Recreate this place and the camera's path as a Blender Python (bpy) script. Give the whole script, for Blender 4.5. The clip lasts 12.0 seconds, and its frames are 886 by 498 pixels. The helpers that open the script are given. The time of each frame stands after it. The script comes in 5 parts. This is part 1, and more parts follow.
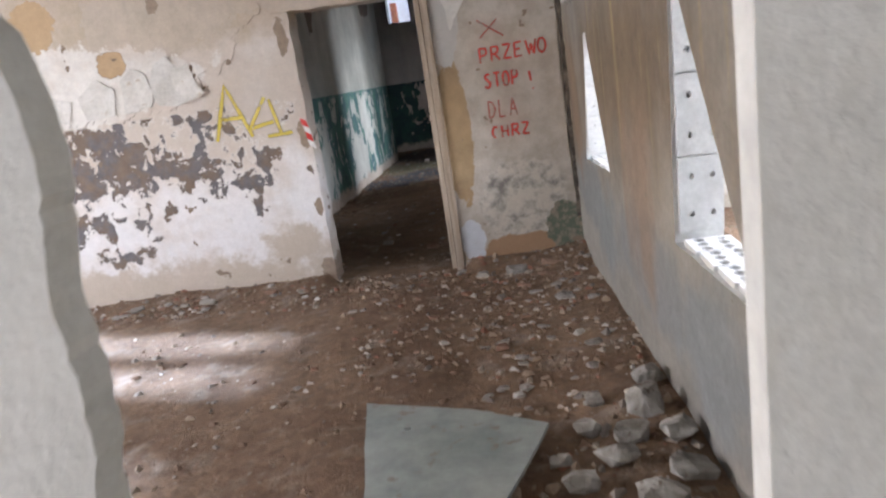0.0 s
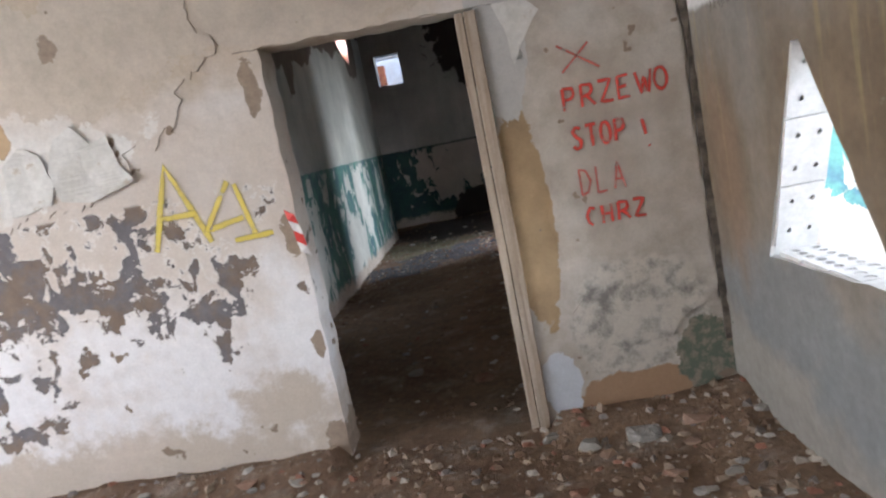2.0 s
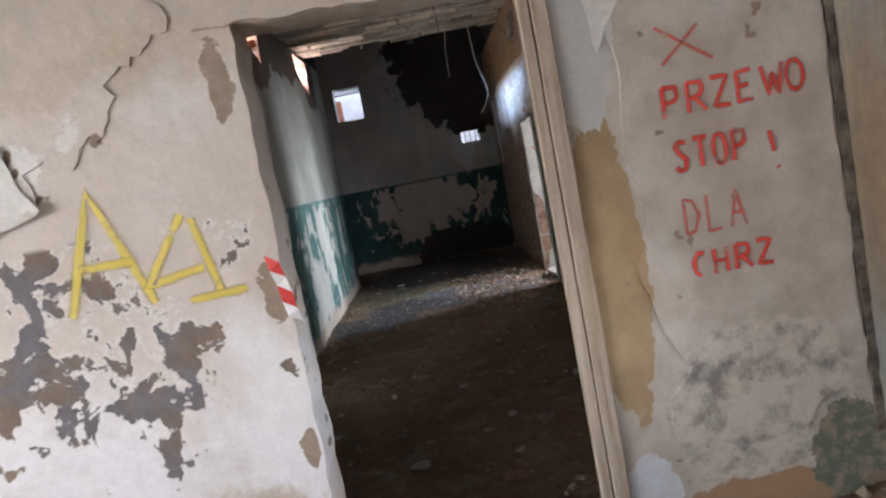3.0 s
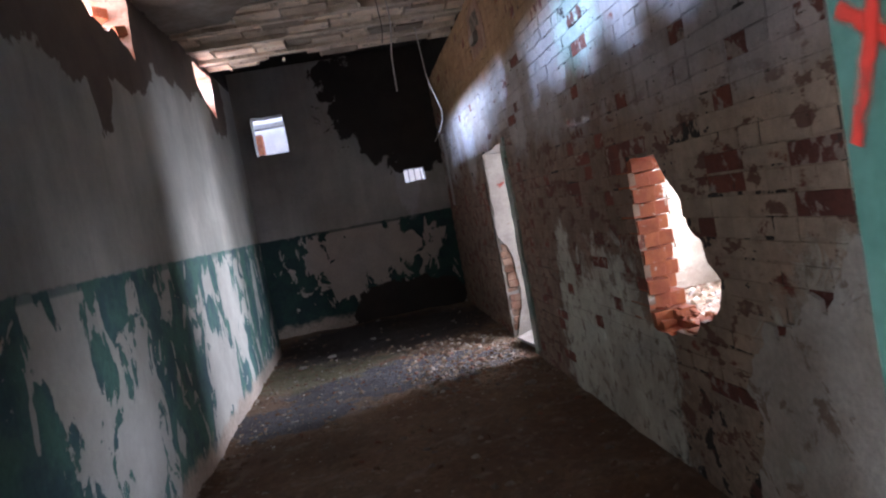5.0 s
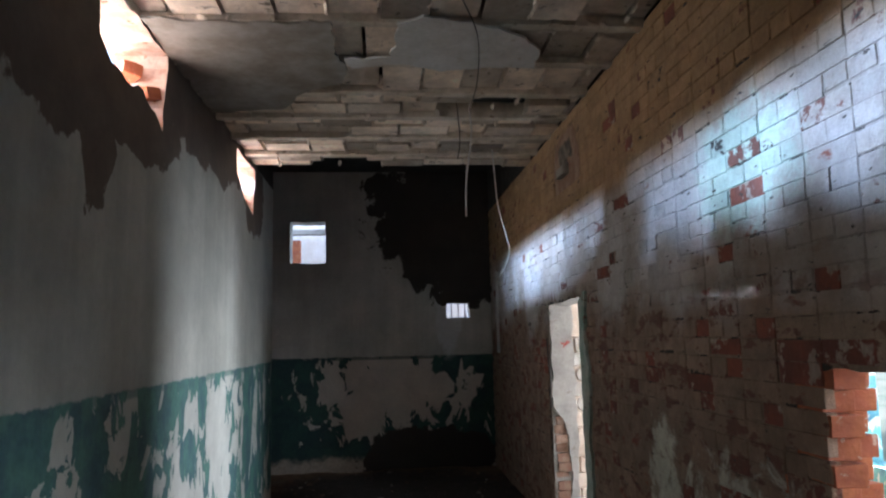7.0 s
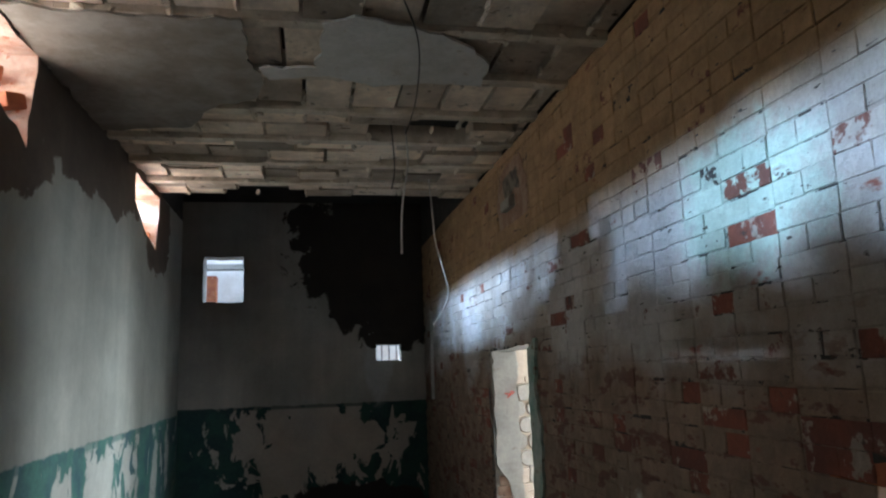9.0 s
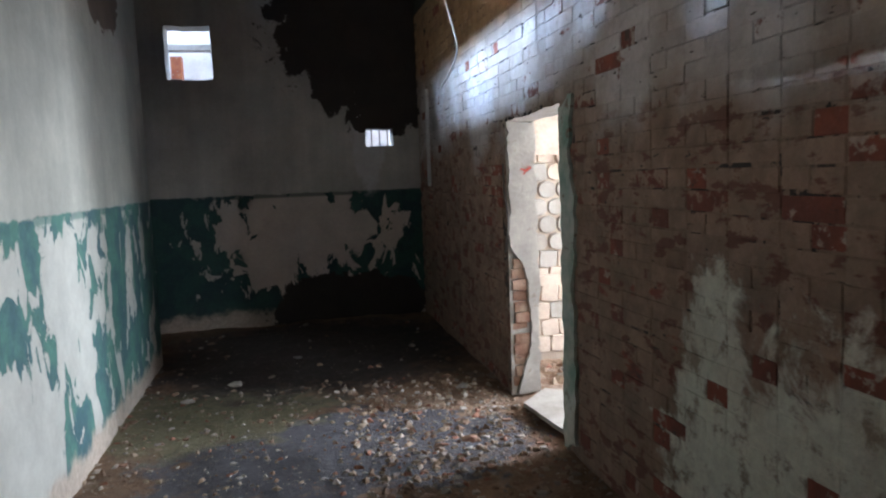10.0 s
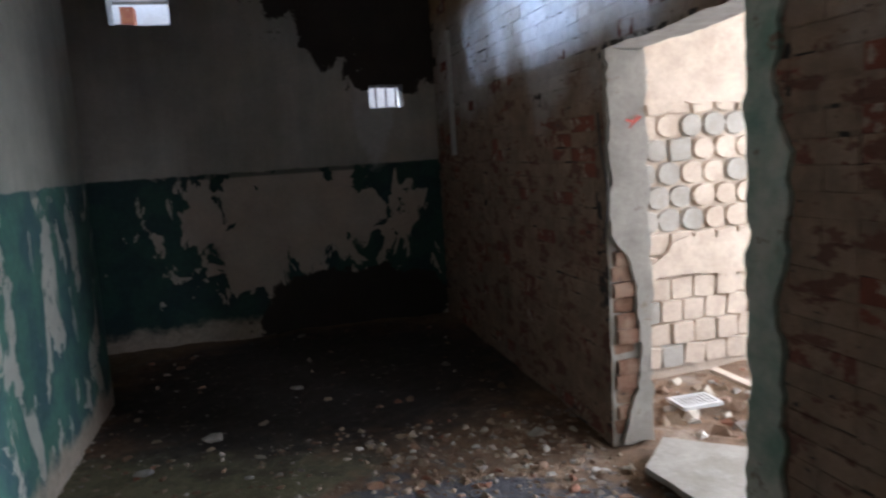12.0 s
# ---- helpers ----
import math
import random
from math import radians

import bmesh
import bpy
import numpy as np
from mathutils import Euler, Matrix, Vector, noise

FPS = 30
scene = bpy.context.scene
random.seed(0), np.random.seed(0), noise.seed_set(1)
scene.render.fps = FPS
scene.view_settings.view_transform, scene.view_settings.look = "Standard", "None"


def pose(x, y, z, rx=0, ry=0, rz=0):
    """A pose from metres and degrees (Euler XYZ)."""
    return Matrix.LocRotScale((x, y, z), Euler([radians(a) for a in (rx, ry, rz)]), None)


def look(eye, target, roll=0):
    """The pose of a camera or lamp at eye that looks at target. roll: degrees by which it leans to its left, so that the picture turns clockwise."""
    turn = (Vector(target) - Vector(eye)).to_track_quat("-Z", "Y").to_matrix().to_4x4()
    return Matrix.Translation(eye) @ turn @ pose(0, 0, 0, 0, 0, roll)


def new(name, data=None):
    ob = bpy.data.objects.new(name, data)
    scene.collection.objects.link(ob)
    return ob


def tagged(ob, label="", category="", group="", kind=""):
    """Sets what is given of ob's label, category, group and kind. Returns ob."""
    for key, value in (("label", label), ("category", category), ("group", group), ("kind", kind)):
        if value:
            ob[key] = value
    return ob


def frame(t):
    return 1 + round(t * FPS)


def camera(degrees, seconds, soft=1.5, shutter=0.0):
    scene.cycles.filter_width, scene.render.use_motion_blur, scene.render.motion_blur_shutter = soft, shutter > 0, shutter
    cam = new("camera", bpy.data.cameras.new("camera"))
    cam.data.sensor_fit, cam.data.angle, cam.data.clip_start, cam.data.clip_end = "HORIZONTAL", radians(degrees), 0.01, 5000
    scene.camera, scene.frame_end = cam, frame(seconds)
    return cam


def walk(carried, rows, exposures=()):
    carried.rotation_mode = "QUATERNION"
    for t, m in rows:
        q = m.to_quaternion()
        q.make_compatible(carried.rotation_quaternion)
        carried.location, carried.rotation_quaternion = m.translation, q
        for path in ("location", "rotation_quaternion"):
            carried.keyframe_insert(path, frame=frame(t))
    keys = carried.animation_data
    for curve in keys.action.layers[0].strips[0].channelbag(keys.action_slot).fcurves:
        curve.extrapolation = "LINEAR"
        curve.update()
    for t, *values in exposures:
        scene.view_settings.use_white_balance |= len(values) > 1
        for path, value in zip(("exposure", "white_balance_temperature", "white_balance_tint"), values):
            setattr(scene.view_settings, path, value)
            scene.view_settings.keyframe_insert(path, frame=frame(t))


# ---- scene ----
cam = camera(64.9, 12.0, 2.2, 0.25)
PATH = [
    (0, (1.595, -0.293, 1.492), (1.338, 1.631, 1.009), -8.7),
    (0.5, (1.529, 0.276, 1.555), (1.288, 2.218, 1.14), -10.4),
    (1, (1.449, 0.796, 1.545), (1.166, 2.743, 1.185), -11.3),
    (1.5, (1.228, 1.237, 1.545), (0.941, 3.187, 1.207), -11.9),
    (2, (1.007, 1.638, 1.52), (0.816, 3.605, 1.209), -11.5),
    (2.5, (0.796, 2.152, 1.51), (0.727, 4.135, 1.259), -11.1),
    (3, (0.563, 2.618, 1.494), (0.556, 4.606, 1.276), -11.0),
    (3.2, (0.5, 2.798, 1.498), (0.578, 4.785, 1.286), -10.9),
    (4.8, (0.437, 4.32, 1.455), (0.656, 6.304, 1.33), -9.9),
    (5, (0.472, 4.487, 1.468), (0.682, 6.473, 1.346), -10.6),
    (5.5, (0.451, 4.864, 1.494), (0.703, 6.847, 1.577), -10.4),
    (6, (0.366, 5.077, 1.638), (0.563, 7.008, 2.118), -8.0),
    (6.5, (0.4, 5.384, 1.682), (0.549, 7.316, 2.177), -3.9),
    (6.7, (0.389, 5.505, 1.648), (0.547, 7.465, 2.009), -1.8),
    (8.3, (0.366, 5.978, 1.765), (0.597, 7.961, 1.887), -1.6),
    (8.5, (0.448, 6.068, 1.817), (0.723, 8.029, 2.102), -2.1),
    (9, (0.407, 6.238, 1.783), (0.782, 8.174, 2.122), -2.0),
    (9.5, (0.325, 6.559, 1.604), (0.845, 8.489, 1.545), 0.1),
    (10, (0.337, 7.002, 1.558), (0.757, 8.946, 1.347), -2.2),
    (10.5, (0.412, 7.407, 1.493), (1.141, 9.249, 1.226), -1.0),
    (11, (0.456, 7.777, 1.507), (1.341, 9.546, 1.215), -1.7),
    (11.5, (0.423, 8.202, 1.471), (1.181, 10.031, 1.186), -2.9),
    (12, (0.255, 8.617, 1.488), (0.727, 10.54, 1.211), -3.7),
]
walk(cam, [(t, look(eye, target, roll)) for t, eye, target, roll in PATH], [(0, 2.98, 6350, 19), (0.5, 2.76, 6150, 14), (1.5, 2.9, 6200, 16), (3.2, 3.03, 6300, 18), (4.8, 3.1, 6200, 28), (5.5, 2.65, 6200, 25), (6.5, 2.88, 6250, 20), (8.5, 2.52, 6200, 8), (9, 2.55, 6200, 8), (9.5, 2.95, 6250, 15), (10, 3.1, 6250, 16), (11, 3.2, 6300, 16), (11.5, 2.7, 6300, 14), (12, 2.5, 6300, 17)])

# ---- world, sun, daylight ----
SUN_DIR = Vector((2.64, -0.5, -1.25)).normalized()
world = bpy.data.worlds.new("sky")
scene.world = world
world.use_nodes = True
wn = world.node_tree.nodes
sky = wn.new("ShaderNodeTexSky")
sky.sky_type, sky.sun_disc = "NISHITA", False
sky.sun_elevation = math.asin(-SUN_DIR.z)
sky.sun_rotation = math.atan2(-SUN_DIR.x, -SUN_DIR.y)
world.node_tree.links.new(sky.outputs[0], wn["Background"].inputs[0])
wn["Background"].inputs[1].default_value = 0.12
sun = new("sun", bpy.data.lights.new("sun", "SUN"))
sun.data.energy, sun.data.angle, sun.data.color = 3.6, radians(3), (0.62, 0.79, 1.0)
sun.matrix_world = look((-20, 5, 8), Vector((-20, 5, 8)) + SUN_DIR)


def window_light(name, x, y, z, ry, sx, sy, watts, colour=(0.9, 0.95, 1.0), rz=0):
    ob = new(name, bpy.data.lights.new(name, "AREA"))
    ob.data.shape, ob.data.size, ob.data.size_y = "RECTANGLE", sx, sy
    ob.data.energy, ob.data.color = watts, colour
    ob.matrix_world = pose(x, y, z, 0, ry, rz)


window_light("sky_light_east", 4.95, 11.62, 1.45, 90, 2.1, 0.75, 42, (0.9, 0.95, 1.0), 32)
window_light("sky_light_east", 4.95, 10.2, 1.45, 90, 2.1, 0.9, 18)
window_light("sky_light_side", 4.95, 6.95, 1.75, 90, 1.5, 1.0, 17)
# fill lamps added in the holes for light bounced up off the yard
for hole_y in (9.18, 11.9):
    window_light("bounce_light_hole", -1.16, hole_y, 3.09, -90, 0.34, 0.72, 1.5, (1.0, 0.94, 0.84))
window_light("sky_light_yard", 5.1, 2.6, 1.6, 90, 2.0, 4.0, 70)
window_light("sky_light_west", -5.1, 1.9, 1.6, -90, 1.7, 3.2, 55)
# fill lamp added to brighten the entry walls, at an unseen window
window_light("fill_light_entry", -5.1, -1.4, 1.6, -90, 1.7, 1.2, 70)
# lamps added in a row of gaps to throw the scalloped band on the bricks
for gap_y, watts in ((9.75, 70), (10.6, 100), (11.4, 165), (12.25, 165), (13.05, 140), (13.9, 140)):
    window_light("gap_light_ruin", -5.1, gap_y, 4.28, -90, 0.3, 0.22, watts, (0.46, 0.68, 1.0))


# ---- materials ----
class Mat:
    """A small builder for procedural node materials in world metres."""

    def __init__(self, name):
        self.m = bpy.data.materials.new(name)
        self.m.use_nodes = True
        self.t = self.m.node_tree
        self.b = self.t.nodes["Principled BSDF"]
        self.p = self.t.nodes.new("ShaderNodeNewGeometry").outputs["Position"]

    def put(self, v, sock):
        if isinstance(v, bpy.types.NodeSocket):
            self.t.links.new(v, sock)
        elif isinstance(v, (tuple, list)) and sock.type == "RGBA":
            sock.default_value = (*v, 1)
        else:
            sock.default_value = v

    def op(self, kind, a, b=0.0):
        n = self.t.nodes.new("ShaderNodeMath")
        n.operation = kind
        self.put(a, n.inputs[0]), self.put(b, n.inputs[1])
        return n.outputs[0]

    def stretch(self, s, off=(0, 0, 0)):
        n = self.t.nodes.new("ShaderNodeMapping")
        self.put(self.p, n.inputs[0])
        n.inputs["Location"].default_value, n.inputs["Scale"].default_value = off, s
        return n.outputs[0]

    def noise(self, scale, detail=4, rough=0.55, vec=None, dist=0.0):
        n = self.t.nodes.new("ShaderNodeTexNoise")
        self.put(vec or self.p, n.inputs["Vector"])
        for k, v in (("Scale", scale), ("Detail", detail), ("Roughness", rough), ("Distortion", dist)):
            n.inputs[k].default_value = v
        return n.outputs[0]

    def cells(self, scale, vec=None, out="Distance", feature="F1"):
        n = self.t.nodes.new("ShaderNodeTexVoronoi")
        n.feature = feature
        self.put(vec or self.p, n.inputs["Vector"])
        n.inputs["Scale"].default_value = scale
        return n.outputs[out]

    def step(self, v, lo, hi):
        n = self.t.nodes.new("ShaderNodeMapRange")
        n.interpolation_type = "SMOOTHSTEP"
        self.put(v, n.inputs[0])
        n.inputs[1].default_value, n.inputs[2].default_value = lo, hi
        return n.outputs[0]

    def axis(self, i):
        n = self.t.nodes.new("ShaderNodeSeparateXYZ")
        self.put(self.p, n.inputs[0])
        return n.outputs[i]

    def blob(self, c, r):
        """1 at c, 0 on the ellipsoid of half axes r round it, less outside."""
        n = self.t.nodes.new("ShaderNodeMapping")
        n.vector_type = "TEXTURE"
        self.put(self.p, n.inputs[0])
        n.inputs["Location"].default_value, n.inputs["Scale"].default_value = c, r
        v = self.t.nodes.new("ShaderNodeVectorMath")
        v.operation = "LENGTH"
        self.put(n.outputs[0], v.inputs[0])
        return self.op("SUBTRACT", 1.0, v.outputs["Value"])

    def top(self, *vs):
        out = vs[0]
        for v in vs[1:]:
            out = self.op("MAXIMUM", out, v)
        return out

    def patch(self, blobs, n, reach=0.8, edge=0.03, level=0.0):
        """A ragged patch: blobs pushed about by the noise n."""
        v = self.op("ADD", self.top(*blobs), self.op("MULTIPLY", self.op("SUBTRACT", n, 0.5), reach * 2))
        return self.step(v, level, level + edge)

    def mix(self, f, a, b, kind="MIX"):
        n = self.t.nodes.new("ShaderNodeMix")
        n.data_type, n.blend_type = "RGBA", kind
        self.put(f, n.inputs[0]), self.put(a, n.inputs[6]), self.put(b, n.inputs[7])
        return n.outputs[2]

    def vary(self, colour, n, amount=0.3):
        """Lightens and darkens a colour by the noise n."""
        k = self.op("ADD", self.op("MULTIPLY", self.op("SUBTRACT", n, 0.5), amount * 2), 1.0)
        c = self.t.nodes.new("ShaderNodeCombineColor")
        for i in range(3):
            self.put(k, c.inputs[i])
        return self.mix(1.0, colour, c.outputs[0], "MULTIPLY")

    def random(self):
        return self.t.nodes.new("ShaderNodeObjectInfo").outputs["Random"]

    def island(self):
        return self.t.nodes.new("ShaderNodeNewGeometry").outputs["Random Per Island"]

    def done(self, colour, rough=0.9, height=None, depth=0.004, strength=1.0):
        self.put(colour, self.b.inputs["Base Color"])
        self.put(rough, self.b.inputs["Roughness"])
        if height is not None:
            n = self.t.nodes.new("ShaderNodeBump")
            n.inputs["Strength"].default_value, n.inputs["Distance"].default_value = strength, depth
            self.put(height, n.inputs["Height"])
            self.put(n.outputs[0], self.b.inputs["Normal"])
        return self.m


def plaster_door_wall():
    m = Mat("peeling_limewash")
    big, mid, fine, grit = m.noise(1.3, 5), m.noise(5, 6, 0.6), m.noise(16, 6, 0.65), m.noise(70, 4)
    ragged = m.noise(9, 5, 0.6, dist=0.6)
    c = m.mix(m.step(big, 0.35, 0.7), (0.58, 0.51, 0.44), (0.66, 0.615, 0.57))
    c = m.mix(m.patch([m.blob((-0.6, 5, 2.35), (2.4, 1, 0.45))], mid, 0.5, 0.4), c, (0.47, 0.39, 0.29))
    c = m.mix(m.patch([m.blob((-1.4, 5, 0.55), (1.9, 1, 0.55)), m.blob((-0.2, 5, 0.7), (0.3, 1, 0.6))], mid, 0.4, 0.4), c, (0.74, 0.72, 0.71))
    c = m.mix(m.patch([m.blob((-1.6, 5, 0.08), (2.6, 1, 0.3)), m.blob((-0.25, 5, 0.35), (0.35, 1, 0.22))], m.noise(6, 6, 0.7), 1.1, 0.5), c, (0.50, 0.43, 0.35))
    c = m.mix(m.patch([m.blob((-2.1, 5, 1.8), (1.35, 1, 0.33))], m.noise(4, 7, 0.66, dist=0.3), 0.7, 0.06), c, m.vary((0.70, 0.675, 0.63), mid, 0.15))
    c = m.mix(m.patch([m.blob((-0.9, 5, 2.25), (0.7, 1, 0.3)), m.blob((0.3, 5, 2.3), (0.8, 1, 0.2))], m.noise(5, 7, 0.68, m.stretch((1, 1, 1), (3, 1, 4))), 0.9, 0.05), c, m.vary((0.50, 0.43, 0.345), mid, 0.3))
    # old paint laid bare below the dado line
    spots = [m.blob((-1.75, 5, 1.15), (1.5, 1, 0.45)), m.blob((-2.1, 5, 0.68), (0.5, 1, 0.17)), m.blob((-1.75, 5, 0.42), (0.25, 1, 0.1)),
             m.blob((-0.6, 5, 0.86), (0.16, 1, 0.14)), m.blob((-0.53, 5, 0.7), (0.08, 1, 0.12)), m.blob((-0.58, 5, 1.12), (0.07, 1, 0.09)), m.blob((-0.4, 5, 1.0), (0.05, 1, 0.05))]
    flaky = m.noise(6.5, 8, 0.64, dist=0.3)
    below = m.step(m.op("SUBTRACT", 1.5, m.axis(2)), 0.0, 0.02)
    lost = m.op("MULTIPLY", m.patch(spots, flaky, 2.6, 0.05, 0.4), below)
    rim = m.op("MULTIPLY", m.patch(spots, flaky, 2.6, 0.08, 0.18), below)
    c = m.mix(m.op("MULTIPLY", rim, 0.7), c, (0.74, 0.715, 0.68))
    blush = m.step(m.noise(2.6, 6, 0.65, m.stretch((1, 1, 1), (7, 3, 2))), 0.42, 0.68)
    c = m.mix(m.op("MULTIPLY", blush, 0.55), c, (0.56, 0.475, 0.40))
    c = m.mix(lost, c, m.vary(m.mix(m.step(mid, 0.4, 0.6), (0.19, 0.14, 0.105), (0.15, 0.14, 0.145)), fine, 0.3))
    ochre = m.patch([m.blob((-1.45, 5, 1.93), (0.14, 1, 0.11)), m.blob((-2.0, 5, 2.3), (0.2, 1, 0.2))], ragged, 0.5, 0.03, 0.1)
    c = m.mix(ochre, c, (0.48, 0.34, 0.2))
    chips = m.patch([m.blob((-0.08, 5, 1.93), (0.07, 1, 0.17)), m.blob((-0.05, 5, 1.2), (0.06, 1, 0.15)), m.blob((-0.03, 5, 0.1), (0.12, 1, 0.16)), m.blob((-0.04, 5, 0.62), (0.05, 1, 0.1)), m.blob((-1.02, 5, 2.3), (0.07, 1, 0.09))], ragged, 0.8, 0.05, 0.3)
    c = m.mix(chips, c, m.vary((0.30, 0.23, 0.17), fine, 0.4))
    # pillar beside the door
    pil = m.step(m.axis(0), 0.99, 1.0)
    pc = m.mix(m.step(mid, 0.35, 0.7), (0.40, 0.345, 0.285), (0.52, 0.475, 0.415))
    grey = m.patch([m.blob((1.1, 5, 1.95), (0.15, 1, 0.42))], ragged, 0.25, 0.03)
    ochre2 = m.patch([m.blob((1.12, 5, 1.05), (0.12, 1, 0.56))], ragged, 0.3, 0.04)
    low = m.patch([m.blob((1.58, 5, 0.46), (0.36, 1, 0.36))], mid, 0.3, 0.12)
    pc = m.mix(ochre2, pc, m.vary((0.34, 0.235, 0.13), mid, 0.5))
    pc = m.mix(grey, pc, (0.47, 0.455, 0.43))
    pc = m.mix(low, pc, m.mix(m.step(m.noise(9, 6, 0.7), 0.42, 0.7), (0.54, 0.49, 0.42), (0.2, 0.185, 0.165)))
    pc = m.mix(m.patch([m.blob((1.55, 5, 0.08), (0.4, 1, 0.14))], ragged, 0.4, 0.06), pc, (0.35, 0.22, 0.13))
    pc = m.mix(m.patch([m.blob((1.87, 5, 0.24), (0.16, 1, 0.2))], ragged, 0.5, 0.05), pc, m.mix(m.step(fine, 0.45, 0.6), (0.13, 0.15, 0.11), (0.27, 0.23, 0.175)))
    pc = m.mix(m.patch([m.blob((1.14, 5, 0.2), (0.1, 1, 0.17))], ragged, 0.4, 0.05), pc, (0.55, 0.57, 0.6))
    c = m.mix(pil, c, pc)
    c = m.mix(m.step(m.noise(6.5, 3, 0.5, m.stretch((1, 1, 1), (5, 2, 8))), 0.69, 0.71), c, (0.24, 0.18, 0.13))
    c = m.vary(m.vary(c, fine, 0.16), grit, 0.12)
    h = m.op("SUBTRACT", m.op("ADD", m.op("MULTIPLY", fine, 0.5), m.op("MULTIPLY", mid, 1.2)), m.op("ADD", lost, ochre))
    return m.done(c, 0.9, h, 0.006)


def plaster_window_wall():
    m = Mat("stained_grey_plaster")
    big, mid, fine = m.noise(1.1, 5), m.noise(4, 6, 0.6), m.noise(30, 5, 0.6)
    runs = m.noise(5, 5, 0.6, m.stretch((1, 2.2, 0.16)))
    c = m.mix(m.step(big, 0.3, 0.7), (0.19, 0.178, 0.158), (0.25, 0.23, 0.2))
    brown = m.patch([m.blob((2, 3.3, 1.35), (1, 2.2, 0.75)), m.blob((2, 4.8, 1.2), (1, 0.5, 0.7))], m.noise(2.2, 5, 0.6, m.stretch((1, 1, 0.55))), 0.8, 0.9)
    c = m.mix(brown, c, m.vary((0.14, 0.105, 0.07), mid, 0.5))
    c = m.mix(m.op("MULTIPLY", m.op("MULTIPLY", m.step(runs, 0.54, 0.7), 0.85), m.step(m.axis(2), 0.7, 1.3)), c, (0.29, 0.235, 0.115))
    c = m.mix(m.step(m.op("ADD", m.axis(2), m.op("MULTIPLY", big, 0.5)), 2.08, 2.12), c, m.vary((0.62, 0.62, 0.60), mid, 0.3))
    c = m.mix(m.step(m.op("ADD", m.axis(1), m.op("MULTIPLY", big, 0.8)), 2.0, 1.2), c, (0.36, 0.36, 0.34))
    c = m.mix(m.patch([m.blob((2, 4.4, 0.6), (1, 0.7, 0.3)), m.blob((2, 2.9, 0.5), (1, 0.9, 0.3))], mid, 0.6, 0.4), c, (0.18, 0.182, 0.178))
    rust = m.patch([m.blob((2.1, 2.95, 0.85), (1, 0.42, 0.75)), m.blob((2.1, 1.2, 1.0), (1, 0.3, 0.5)), m.blob((2, 4.75, 1.1), (1, 0.25, 0.7))], m.noise(3, 6, 0.65, m.stretch((1, 1.6, 0.4))), 0.9, 0.8)
    c = m.mix(m.op("MULTIPLY", rust, 0.75), c, (0.20, 0.135, 0.09))
    c = m.mix(m.patch([m.blob((2.1, 2.0, 0.4), (1, 0.5, 0.4)), m.blob((2, 3.9, 0.45), (1, 0.5, 0.35))], mid, 0.7, 0.6), c, (0.18, 0.187, 0.185))
    c = m.mix(m.step(m.noise(14, 4, 0.7), 0.69, 0.72), c, (0.15, 0.15, 0.11))
    c = m.vary(m.vary(c, m.noise(9, 6, 0.7), 0.3), fine, 0.2)
    return m.done(c, 0.85, m.op("ADD", mid, m.op("MULTIPLY", fine, 0.35)), 0.006)


def plaster_grey():
    m = Mat("weathered_pale_plaster")
    big, mid, fine = m.noise(1.4, 5), m.noise(6, 6, 0.65), m.noise(40, 5)
    c = m.mix(m.step(big, 0.3, 0.7), (0.54, 0.54, 0.505), (0.70, 0.70, 0.67))
    c = m.mix(m.op("MULTIPLY", m.step(m.noise(2.7, 6, 0.6), 0.5, 0.7), 0.7), c, (0.48, 0.45, 0.39))
    c = m.mix(m.step(mid, 0.64, 0.7), c, (0.40, 0.35, 0.28))
    return m.done(m.vary(c, fine, 0.15), 0.9, m.op("ADD", mid, m.op("MULTIPLY", fine, 0.3)), 0.008)


